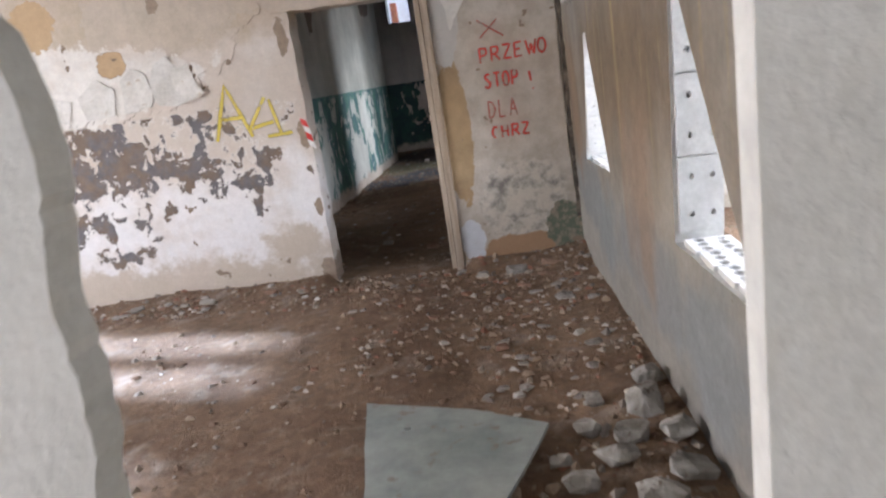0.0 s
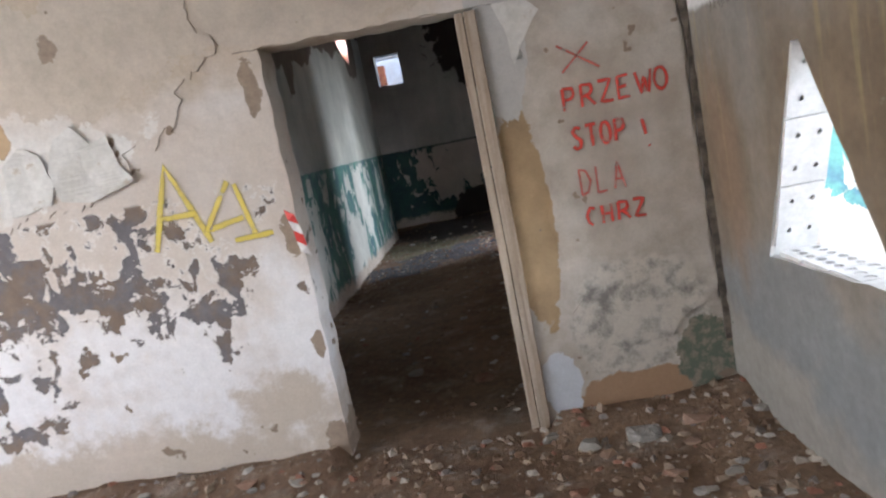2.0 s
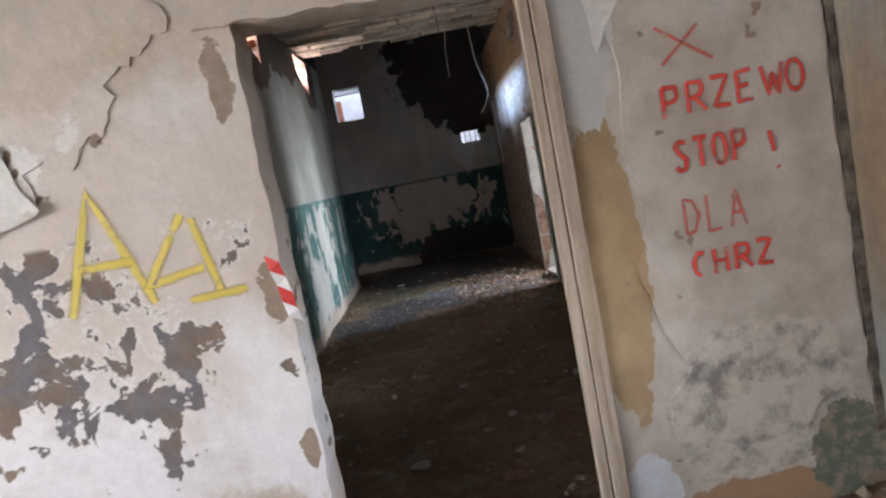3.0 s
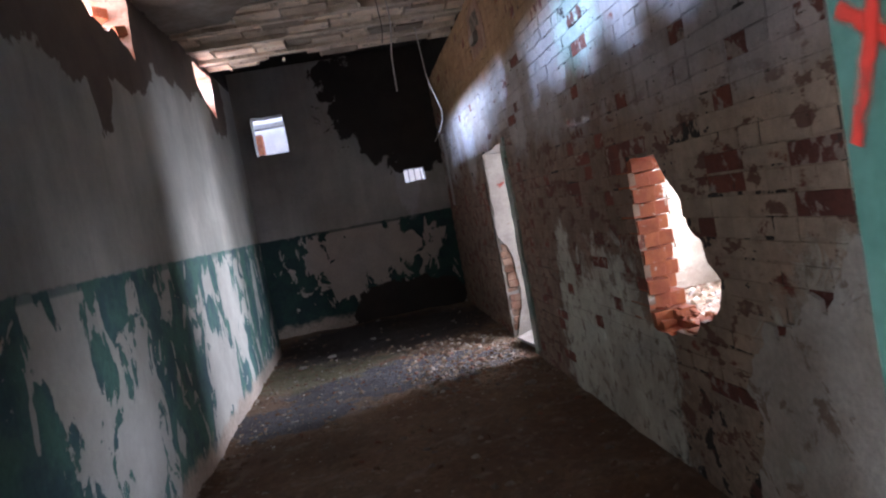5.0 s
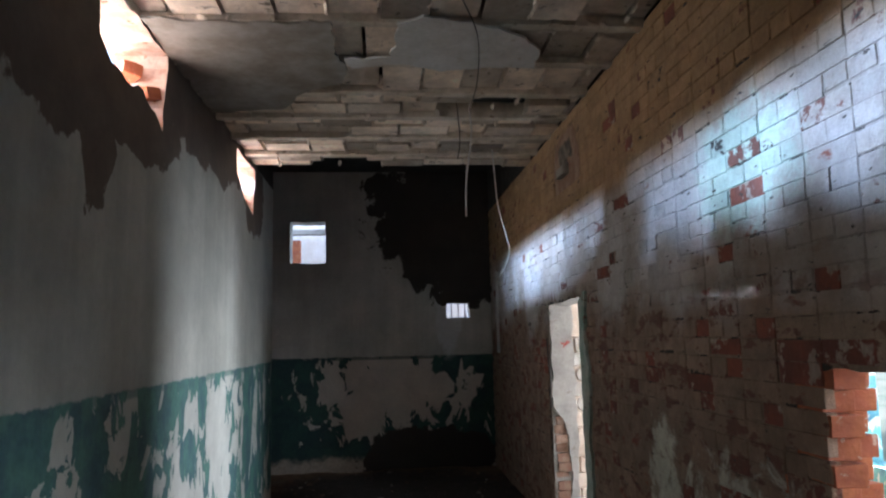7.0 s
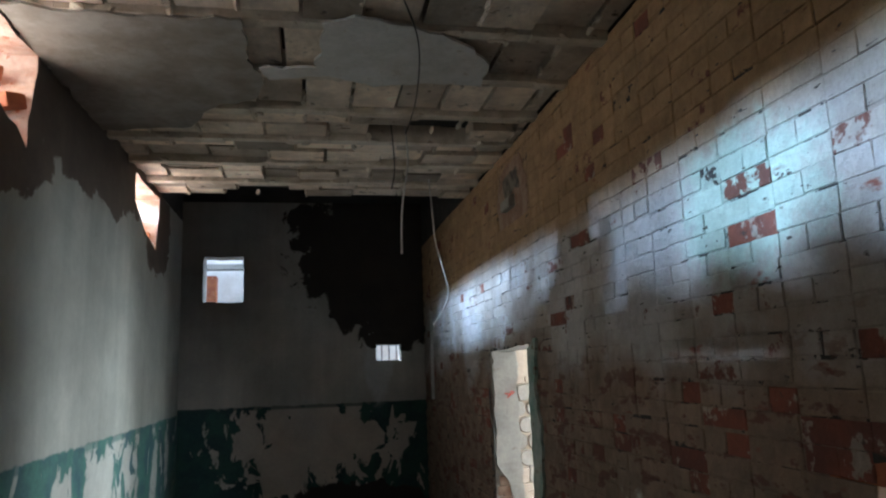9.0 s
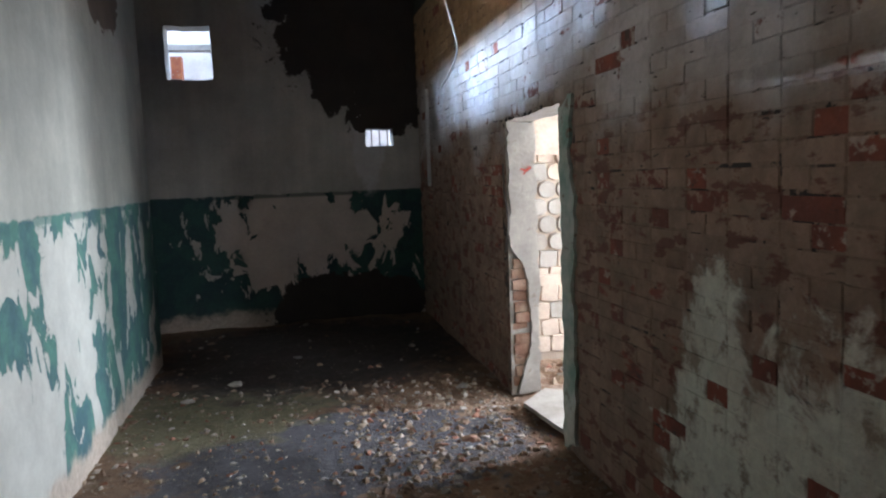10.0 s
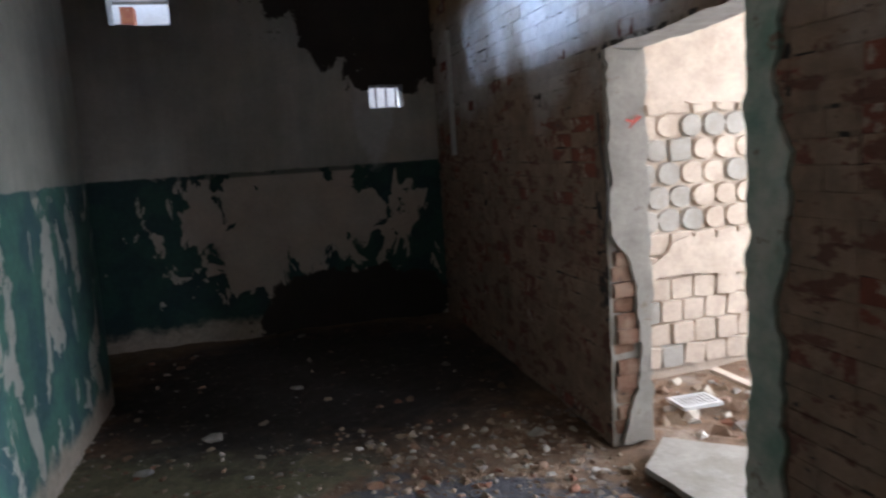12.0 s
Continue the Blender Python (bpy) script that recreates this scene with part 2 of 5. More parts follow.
def plaster_dado(name, upper, light, green, line, peeled=(), cover=0.5, dark=(), burnt=(0.12, 0.095, 0.075), pale=()):
    """Plaster with an oil-paint dado that has peeled in upright flakes."""
    m = Mat(name)
    big, mid, fine = m.noise(1.2, 5), m.noise(4.5, 6, 0.6), m.noise(28, 5, 0.65)
    flake = m.noise(4.4, 6, 0.6, m.stretch((1, 1, 0.6)), 0.6)
    up = m.vary(m.mix(m.step(big, 0.35, 0.65), upper, [v * 0.8 for v in upper]), mid, 0.22)
    streak = m.noise(4, 4, 0.6, m.stretch((1.6, 1.6, 0.1)))
    up = m.vary(up, streak, 0.25)
    g = m.vary(m.mix(m.step(mid, 0.4, 0.62), green, [green[0] * 0.7, green[1] * 0.62, green[2] * 0.85]), fine, 0.3)
    bare = m.vary(light, mid, 0.3)
    off = m.step(flake, cover, cover + 0.02)
    for c0, r0 in peeled:
        off = m.op("MAXIMUM", off, m.patch([m.blob(c0, r0)], flake, 2.0, 0.03))
    z = m.op("ADD", m.axis(2), m.op("MULTIPLY", m.op("SUBTRACT", m.noise(9, 5, 0.7), 0.5), 0.05))
    inside = m.step(z, line + 0.008, line - 0.008)
    band = m.step(m.axis(2), line - 0.05, line - 0.03)
    low = m.mix(m.op("MULTIPLY", off, m.op("SUBTRACT", 1.0, m.op("MULTIPLY", band, 0.7))), g, bare)
    base = m.step(m.op("ADD", m.axis(2), m.op("MULTIPLY", mid, 0.35)), 0.36, 0.26)
    low = m.mix(base, low, m.vary((0.44, 0.38, 0.31), fine, 0.4))
    c = m.mix(inside, up, low)
    for c0, r0 in pale:
        c = m.mix(m.patch([m.blob(c0, r0)], mid, 0.6, 0.35), c, m.vary((0.52, 0.52, 0.51), mid, 0.3))
    for c0, r0 in dark:
        c = m.mix(m.patch([m.blob(c0, r0)], m.noise(3.6, 7, 0.62, dist=0.5), 0.5, 0.05), c, m.vary(burnt, mid, 0.5))
    h = m.op("ADD", m.op("MULTIPLY", mid, 0.8), m.op("SUBTRACT", m.op("MULTIPLY", fine, 0.4), m.op("MULTIPLY", m.op("MULTIPLY", off, inside), 0.9)))
    return m.done(m.vary(c, fine, 0.14), 0.8, h, 0.006)


def brick_skin(name, source):
    """Bricks or joints under what is left of a whitewash; now and then a red one."""
    m = Mat(name)
    r = m.random() if source == "object" else m.island() if source == "island" else 0.3
    big, mid, fine, grit = m.noise(1.4, 4), m.noise(7, 6, 0.65), m.noise(26, 6, 0.65), m.noise(110, 3)
    smear = m.noise(6, 5, 0.6, m.stretch((1, 0.5, 1.4), (4, 1, 7)))
    red = m.vary(m.mix(r, (0.25, 0.08, 0.05), (0.16, 0.06, 0.042)), mid, 0.5)
    wash = m.mix(m.step(big, 0.4, 0.62), (0.36, 0.30, 0.25), (0.50, 0.47, 0.45))
    # the wash went yellow near the ceiling, greenish in one place, brown lower down
    wash = m.mix(m.step(m.op("ADD", m.axis(2), m.op("MULTIPLY", m.op("SUBTRACT", big, 0.5), 0.5)), 2.42, 2.66), wash, m.vary((0.36, 0.22, 0.115), mid, 0.6))
    wash = m.mix(m.patch([m.blob((1.8, 8.25, 2.3), (1, 0.5, 0.3))], mid, 0.6, 0.5), wash, (0.44, 0.54, 0.45))
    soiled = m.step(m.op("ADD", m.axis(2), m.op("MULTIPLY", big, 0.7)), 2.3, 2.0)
    # creamier near, darker far: the light's fall-off along the wall is in this colour
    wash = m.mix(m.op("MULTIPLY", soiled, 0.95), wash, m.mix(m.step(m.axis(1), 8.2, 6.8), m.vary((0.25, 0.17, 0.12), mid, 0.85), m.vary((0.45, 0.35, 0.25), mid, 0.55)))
    if source == "joint":
        wash = m.vary(m.mix(0.15, wash, (0.09, 0.07, 0.055)), fine, 0.4)
        c = m.mix(m.step(m.noise(7, 5, 0.65), 0.55, 0.58), wash, (0.035, 0.03, 0.027))
    else:
        wash = m.vary(wash, r, 0.1)
        whole = m.op("MULTIPLY", soiled, 0.04)
        r = m.op("ADD", r, whole)
        bare = m.op("MAXIMUM", m.step(m.op("ADD", r, m.op("MULTIPLY", m.op("SUBTRACT", m.noise(16, 5, 0.65), 0.5), 0.4)), 0.985, 1.02), m.step(m.op("ADD", smear, m.op("MULTIPLY", soiled, 0.05)), 0.66, 0.72))
        c = m.mix(bare, wash, red)
    blotch = m.op("MULTIPLY", m.step(m.noise(8.5, 4, 0.6, m.stretch((1, 0.7, 1.5), (2, 5, 3))), 0.56, 0.61), m.op("ADD", m.op("MULTIPLY", soiled, 0.75), 0.1))
    c = m.mix(blotch, c, (0.14, 0.06, 0.042))
    c = m.mix(m.step(m.noise(19, 4, 0.6, m.stretch((1, 0.6, 1.6))), 0.66, 0.69), c, (0.07, 0.055, 0.045))
    # thin damp plaster still clinging to the foot of the wall
    flaky = m.noise(5, 7, 0.68, dist=0.7)
    film = m.patch([m.blob((1.8, 8.82, 0.25), (1, 0.6, 0.5)), m.blob((1.8, 8.4, 0.3), (1, 0.6, 0.62)), m.blob((1.8, 6.1, 0.4), (1, 0.6, 0.6)), m.blob((1.8, 9.2, 0.85), (1, 0.16, 0.3))], flaky, 1.0, 0.3, -0.35)
    skin = m.mix(m.step(m.noise(3.1, 5, 0.6), 0.35, 0.65), (0.52, 0.50, 0.41), (0.70, 0.72, 0.61))
    skin = m.mix(m.step(m.noise(11, 5, 0.65), 0.52, 0.66), skin, (0.30, 0.25, 0.19))
    c = m.mix(m.op("MULTIPLY", film, 0.94), c, skin)
    return m.done(m.vary(m.vary(c, fine, 0.28), grit, 0.15), 0.92, m.op("ADD", m.op("ADD", m.op("ADD", fine, mid), m.op("MULTIPLY", film, 0.8)), m.op("MULTIPLY", grit, 0.4)), 0.008)


def bare_brick():
    """A red brick whose wash has come off but for ragged remains."""
    m = Mat("bare_red_brick")
    mid, fine = m.noise(13, 6, 0.65), m.noise(50, 5, 0.6)
    c = m.mix(m.step(m.noise(4, 4), 0.35, 0.65), (0.15, 0.055, 0.04), (0.25, 0.078, 0.047))
    c = m.mix(m.step(mid, 0.55, 0.6), c, m.vary((0.36, 0.29, 0.235), fine, 0.3))
    c = m.mix(m.step(m.noise(9, 5, 0.7), 0.6, 0.66), c, (0.08, 0.05, 0.04))
    return m.done(m.vary(c, fine, 0.3), 0.92, m.op("ADD", mid, fine), 0.006)


def simple(name, a, b, scale=5, rough=0.9, depth=0.004, fine_scale=40, spot=None, pieces=0.0):
    m = Mat(name)
    n, f = m.noise(scale, 6, 0.62), m.noise(fine_scale, 5, 0.6)
    c = m.mix(m.step(n, 0.33, 0.67), a, b)
    if spot:
        c = m.mix(m.step(m.noise(scale * 2.3, 5, 0.7), 0.6, 0.68), c, spot)
    if pieces:
        c = m.vary(c, m.island(), pieces)
    return m.done(m.vary(c, f, 0.22), rough, m.op("ADD", n, m.op("MULTIPLY", f, 0.5)), depth)


def dirt():
    m = Mat("trodden_dirt")
    big, mid, fine, grit = m.noise(0.9, 5), m.noise(4, 6, 0.6), m.noise(22, 6, 0.7), m.noise(90, 4, 0.7)
    chip = m.cells(26, None, "Color")
    c = m.mix(m.step(big, 0.35, 0.65), (0.165, 0.098, 0.058), (0.235, 0.155, 0.098))
    c = m.mix(m.op("MULTIPLY", m.step(mid, 0.52, 0.7), 0.8), c, (0.30, 0.245, 0.195))
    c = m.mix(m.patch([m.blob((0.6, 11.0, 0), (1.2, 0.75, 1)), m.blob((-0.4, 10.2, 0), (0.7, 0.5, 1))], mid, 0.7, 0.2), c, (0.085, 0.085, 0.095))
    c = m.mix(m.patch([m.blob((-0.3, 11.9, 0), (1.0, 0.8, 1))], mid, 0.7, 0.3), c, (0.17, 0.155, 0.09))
    # shade of the unlit far end, painted into the dirt as near-black
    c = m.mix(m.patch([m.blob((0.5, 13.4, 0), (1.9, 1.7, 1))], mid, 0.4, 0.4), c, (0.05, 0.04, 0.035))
    c = m.mix(m.step(fine, 0.6, 0.7), c, (0.33, 0.285, 0.23))
    c = m.vary(m.vary(c, grit, 0.4), chip, 0.22)
    return m.done(c, 0.95, m.op("ADD", m.op("MULTIPLY", fine, 1.2), grit), 0.012)


def rubble_skin():
    m = Mat("plaster_and_brick_rubble")
    r = m.island()
    ramp = m.t.nodes.new("ShaderNodeValToRGB")
    m.put(r, ramp.inputs[0])
    ramp.color_ramp.interpolation = "CONSTANT"
    for i, (at, col) in enumerate(((0.0, (0.27, 0.205, 0.145)), (0.3, (0.18, 0.115, 0.075)), (0.6, (0.38, 0.33, 0.27)), (0.74, (0.22, 0.19, 0.165)), (0.88, (0.24, 0.11, 0.07)), (0.95, (0.48, 0.45, 0.4)))):
        e = ramp.color_ramp.elements[i] if i < 2 else ramp.color_ramp.elements.new(at)
        e.position, e.color = at, (*col, 1)
    f = m.noise(40, 5)
    return m.done(m.vary(ramp.outputs[0], f, 0.35), 0.95, f, 0.004)


def low_plaster():
    m = Mat("damp_flaking_plaster")
    big, mid, fine = m.noise(2.2, 6, 0.65), m.noise(6, 6, 0.7, dist=0.5), m.noise(40, 5)
    c = m.mix(m.step(big, 0.35, 0.65), (0.44, 0.40, 0.33), (0.62, 0.61, 0.54))
    c = m.mix(m.step(mid, 0.56, 0.64), c, (0.28, 0.215, 0.16))
    c = m.mix(m.step(m.noise(4, 5, 0.6, m.stretch((1, 1, 1), (3, 9, 1))), 0.6, 0.66), c, (0.52, 0.55, 0.48))
    return m.done(m.vary(c, fine, 0.3), 0.92, m.op("ADD", mid, m.op("MULTIPLY", fine, 0.5)), 0.012)


def paint(name, colour, cover=1.0):
    """Spray paint: thick in the middle of a stroke, thinning to its edges."""
    m = Mat(name)
    f = m.noise(60, 5, 0.7)
    uv = m.t.nodes.new("ShaderNodeUVMap").outputs[0]
    sep = m.t.nodes.new("ShaderNodeSeparateXYZ")
    m.put(uv, sep.inputs[0])
    rim = m.op("ABSOLUTE", m.op("SUBTRACT", sep.outputs[1], 0.5))
    thick = m.step(m.op("ADD", rim, m.op("MULTIPLY", m.op("SUBTRACT", f, 0.5), 0.25)), 0.5, 0.1)
    m.put(m.op("MULTIPLY", thick, m.op("MULTIPLY", m.step(m.noise(14, 4), 0.15, 0.5), cover)), m.b.inputs["Alpha"])
    return m.done(m.vary(colour, f, 0.2), 0.6)


def wood_old():
    m = Mat("bare_weathered_wood")
    grain = m.noise(14, 6, 0.65, m.stretch((2.5, 2.5, 0.12)))
    c = m.mix(m.step(grain, 0.3, 0.7), (0.27, 0.20, 0.14), (0.46, 0.38, 0.30))
    return m.done(m.vary(c, m.noise(60, 4), 0.2), 0.85, grain, 0.003)


MAT_A = plaster_door_wall()
MAT_WIN = plaster_window_wall()
MAT_GREY = plaster_grey()
MAT_LEFT = plaster_dado("green_dado_left", (0.43, 0.445, 0.395), (0.48, 0.495, 0.45), (0.075, 0.20, 0.165), 1.43,
                        [((-0.84, 11.0, 0.9), (1, 0.7, 0.5)), ((-0.84, 10.2, 0.4), (1, 0.6, 0.45)), ((-0.84, 8.2, 0.5), (1, 0.5, 0.6)), ((-0.84, 7.6, 1.15), (1, 0.25, 0.4))], 0.54,
                        [((-0.84, 7.2, 3.1), (1, 1.6, 0.62)), ((-0.84, 8.66, 2.6), (1, 0.2, 0.42)), ((-0.84, 8.3, 2.9), (1, 0.55, 0.45)), ((-0.84, 9.1, 2.8), (1, 0.75, 0.24)), ((-0.84, 10.5, 3.24), (1, 1.5, 0.4)), ((-0.84, 12.3, 3.0), (1, 0.5, 0.4))])
# the dado green is darkened here to paint in the dimness of the far end
MAT_BACK = plaster_dado("green_dado_back_dim", (0.45, 0.43, 0.385), (0.52, 0.45, 0.39), (0.03, 0.085, 0.068), 1.42,
                        [((0.38, 14.83, 0.98), (0.95, 1, 0.62))], 0.72, [((1.9, 14.83, 3.3), (1.75, 1, 1.25)), ((0.95, 14.83, 0.1), (0.9, 1, 0.4)), ((1.36, 14.83, 2.16), (0.3, 1, 0.13))], (0.035, 0.027, 0.023), [((1.22, 14.83, 1.86), (0.19, 1, 0.52))])
MAT_WHITE = plaster_dado("white_room_plaster", (0.74, 0.72, 0.69), (0.66, 0.62, 0.55), (0.16, 0.42, 0.38), 1.2, [((4, 6, 0.3), (3, 1, 0.6))], 0.56)
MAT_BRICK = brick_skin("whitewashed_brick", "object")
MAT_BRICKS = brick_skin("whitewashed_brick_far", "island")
MAT_RED = simple("raw_orange_brick", (0.45, 0.15, 0.06), (0.34, 0.10, 0.05), 9, 0.9, 0.006, 50, (0.5, 0.36, 0.27))
MAT_BARE = bare_brick()
MAT_OLDRED = simple("weathered_jamb_brick", (0.22, 0.11, 0.07), (0.34, 0.23, 0.165), 8, 0.95, 0.01, 40, (0.13, 0.09, 0.07))
MAT_MORTAR = brick_skin("whitewashed_mortar", "joint")
MAT_LOWPLASTER = low_plaster()
MAT_REVEAL = simple("pink_broken_brick", (0.50, 0.30, 0.22), (0.62, 0.50, 0.43), 7, 0.95, 0.01, 40, (0.4, 0.14, 0.07))
MAT_CONCRETE = simple("grey_cement", (0.29, 0.27, 0.235), (0.41, 0.38, 0.335), 4, 0.9, 0.006, 40, (0.24, 0.205, 0.165))
MAT_CEIL = simple("clay_ceiling_block", (0.46, 0.375, 0.29), (0.70, 0.59, 0.47), 4, 0.95, 0.014, 30, (0.15, 0.115, 0.09), 0.6)
MAT_RIB = simple("cement_rib", (0.50, 0.42, 0.32), (0.74, 0.65, 0.53), 6, 0.95, 0.012, 30, (0.36, 0.27, 0.2))
MAT_SKIM = simple("loose_ceiling_plaster", (0.22, 0.19, 0.155), (0.33, 0.30, 0.26), 5, 0.9, 0.004, 30)
# soot plus the dark of gaps and hollow, both put into a near-black colour
MAT_VOID = simple("dark_void", (0.012, 0.011, 0.01), (0.03, 0.026, 0.023), 5)
# dark colour for flat sheets that stand for shaded gaps
MAT_VOIDEDGE = simple("dark_gap_shade", (0.06, 0.05, 0.04), (0.2, 0.165, 0.13), 14, 0.95, 0.01, 50)
MAT_SHEET = simple("pale_paint_sheet", (0.56, 0.54, 0.49), (0.66, 0.64, 0.60), 6, 0.8, 0.003, 40, (0.5, 0.44, 0.36))
MAT_REAR = simple("warm_white_plaster", (0.70, 0.62, 0.54), (0.82, 0.76, 0.70), 3)
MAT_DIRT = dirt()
MAT_RUBBLE = rubble_skin()
MAT_BLOCK = simple("cream_hollow_block", (0.38, 0.305, 0.235), (0.48, 0.40, 0.32), 6, 0.9, 0.005, 40)
MAT_BLOCK_GREY = simple("grey_hollow_block", (0.25, 0.23, 0.195), (0.34, 0.315, 0.275), 6, 0.9, 0.005, 40)
MAT_HOLLOW = simple("white_hollow_brick", (0.50, 0.505, 0.49), (0.62, 0.62, 0.605), 7, 0.9, 0.003, 50)
MAT_LUMP = simple("dusty_concrete_lump", (0.20, 0.185, 0.16), (0.38, 0.36, 0.33), 11, 0.95, 0.02, 45, (0.16, 0.12, 0.09))
MAT_BOARD = simple("grey_green_board", (0.20, 0.235, 0.225), (0.32, 0.345, 0.325), 2.5, 0.8, 0.004, 18, (0.22, 0.2, 0.17))
MAT_WOOD = wood_old()
MAT_REDPAINT = paint("red_spray_paint", (0.72, 0.055, 0.035), 0.88)
MAT_REDFAINT = paint("faded_red_spray_paint", (0.72, 0.09, 0.06), 0.58)
MAT_YELLOW = paint("yellow_spray_paint", (0.74, 0.58, 0.07), 0.75)
MAT_DARKLINE = paint("dark_pencil", (0.08, 0.075, 0.07), 0.7)
MAT_TEAL = simple("teal_oil_paint", (0.06, 0.19, 0.155), (0.09, 0.24, 0.20), 5, 0.5, 0.002, 40, (0.3, 0.33, 0.3))
MAT_TAPE_W = simple("white_tape", (0.72, 0.70, 0.68), (0.78, 0.76, 0.74), 20, 0.5)
MAT_TAPE_R = simple("red_tape", (0.62, 0.04, 0.03), (0.7, 0.06, 0.05), 20, 0.5)
MAT_CABLE = simple("white_cable_sheath", (0.5, 0.47, 0.42), (0.6, 0.57, 0.52), 9)
MAT_CABLE_DARK = simple("dark_cable_sheath", (0.06, 0.055, 0.05), (0.10, 0.09, 0.08), 9)
MAT_METAL = simple("rusty_steel", (0.16, 0.10, 0.07), (0.26, 0.22, 0.19), 12, 0.6)
MAT_GROUND = simple("overgrown_ground", (0.10, 0.11, 0.06), (0.18, 0.16, 0.10), 0.6, 0.95, 0.02, 9)


# ---- building helpers ----
def obj(name, bm, material, parent=None, label="", category="", group="", kind=""):
    me = bpy.data.meshes.new(name)
    bmesh.ops.recalc_face_normals(bm, faces=bm.faces)
    bm.to_mesh(me)
    bm.free()
    for mm in material if isinstance(material, (list, tuple)) else [material]:
        me.materials.append(mm)
    ob = new(name, me)
    ob.parent = parent
    return tagged(ob, label, category, group, kind)


def part(name, bm, material, parent, label=""):
    return obj(name, bm, material, parent, label)


def holder(name, at, label, category, group=""):
    ob = new(name)
    ob.location = at
    bpy.context.view_layer.update()
    return tagged(ob, label, category, group)


def under(ob, parent):
    """Hang a mesh, built in world metres, under a thing that stands elsewhere."""
    ob.parent = parent
    ob.matrix_parent_inverse = Matrix.Translation(parent.location).inverted()
    return ob


def box(bm, x0, x1, y0, y1, z0, z1):
    vs = [bm.verts.new((x, y, z)) for x in (x0, x1) for y in (y0, y1) for z in (z0, z1)]
    for f in ((0, 1, 3, 2), (4, 6, 7, 5), (0, 4, 5, 1), (2, 3, 7, 6), (0, 2, 6, 4), (1, 5, 7, 3)):
        bm.faces.new([vs[i] for i in f])
    return vs


def boxes(*dims):
    bm = bmesh.new()
    for d in dims:
        box(bm, *d)
    return bm


def ragged(loop, seed, step=0.05, amount=0.02, closed=True):
    """Break the straight edges of a loop into uneven short ones."""
    out = []
    for i, (a, b) in enumerate(zip(loop, loop[1:] + (loop[:1] if closed else []))):
        a, b = Vector(a), Vector(b)
        n = max(1, int((b - a).length / step))
        side = Vector((-(b - a).y, (b - a).x)).normalized() if (b - a).length else Vector((0, 0))
        for k in range(n):
            p = a.lerp(b, k / n)
            j = noise.noise(Vector((p.x * 9 + seed, p.y * 9, seed * 1.7))) + 0.6 * noise.noise(Vector((p.x * 27, p.y * 27 + seed, 3)))
            out.append(tuple(p + side * j * amount * (1 if k else 0.4)))
    return out


def plate(bm, outer, holes, put3, d0, d1, rim=0):
    """A sheet with holes, from depth d0 to d1; put3(u, v, d) gives its place."""
    from mathutils.geometry import tessellate_polygon
    loops = [outer] + list(holes)
    flat = [p for lp in loops for p in lp]
    tris = tessellate_polygon([[Vector((u, v, 0)) for u, v in lp] for lp in loops])
    va = [bm.verts.new(put3(u, v, d0)) for u, v in flat]
    vb = [bm.verts.new(put3(u, v, d1)) for u, v in flat]
    for t in tris:
        try:
            bm.faces.new([va[i] for i in t]), bm.faces.new([vb[i] for i in reversed(t)])
        except ValueError:
            pass
    i = 0
    for which, lp in enumerate(loops):
        n = len(lp)
        for k in range(n):
            a, b = i + k, i + (k + 1) % n
            try:
                bm.faces.new((va[a], va[b], vb[b], vb[a])).material_index = rim[which] if isinstance(rim, list) else rim
            except ValueError:
                pass
        i += n
    return bm


def rect(u0, u1, v0, v1):
    return [(u0, v0), (u1, v0), (u1, v1), (u0, v1)]


def inside(p, loop):
    hit = False
    for (x1, y1), (x2, y2) in zip(loop, loop[1:] + loop[:1]):
        if (y1 > p[1]) != (y2 > p[1]) and p[0] < (x2 - x1) * (p[1] - y1) / (y2 - y1) + x1:
            hit = not hit
    return hit


def tube(bm, points, r, sides=6):
    """A round cable through the points."""
    rings = []
    pts = [Vector(p) for p in points]
    for i, p in enumerate(pts):
        d = (pts[min(i + 1, len(pts) - 1)] - pts[max(i - 1, 0)]).normalized()
        a = d.cross(Vector((0.3, 1, 0.2))).normalized()
        b = d.cross(a)
        rings.append([bm.verts.new(p + (a * math.cos(k * math.tau / sides) + b * math.sin(k * math.tau / sides)) * r) for k in range(sides)])
    for r0, r1 in zip(rings, rings[1:]):
        for k in range(sides):
            bm.faces.new((r0[k], r0[(k + 1) % sides], r1[(k + 1) % sides], r1[k]))
    bm.faces.new(rings[0]), bm.faces.new(rings[-1])
    return bm


def chunk(bm, c, size, rnd, flat=0.6):
    """A broken lump: the hull of a few scattered points."""
    vs = []
    for _ in range(18):
        v = Vector((rnd.gauss(0, 1), rnd.gauss(0, 1), rnd.gauss(0, 1))).normalized()
        v = v.lerp(v / max(abs(q) for q in v), 0.55) * 0.85
        vs.append(bm.verts.new(Vector(c) + Vector((v.x * size[0], v.y * size[1], v.z * size[2] * flat))))
    bmesh.ops.convex_hull(bm, input=vs)
    loose = [v for v in vs if not v.link_faces]
    bmesh.ops.delete(bm, geom=loose, context="VERTS")


yz = lambda x0: (lambda u, v, d: (x0 + d, u, v))
xz = lambda y0: (lambda u, v, d: (u, y0 + d, v))

# ---- ground and floor ----
CEIL = 3.32
obj("ground", boxes((-300, 300, -300, 300, -0.5, -0.25)), MAT_GROUND, None, "rough open ground with grass and dirt", "ground", "", "structure")


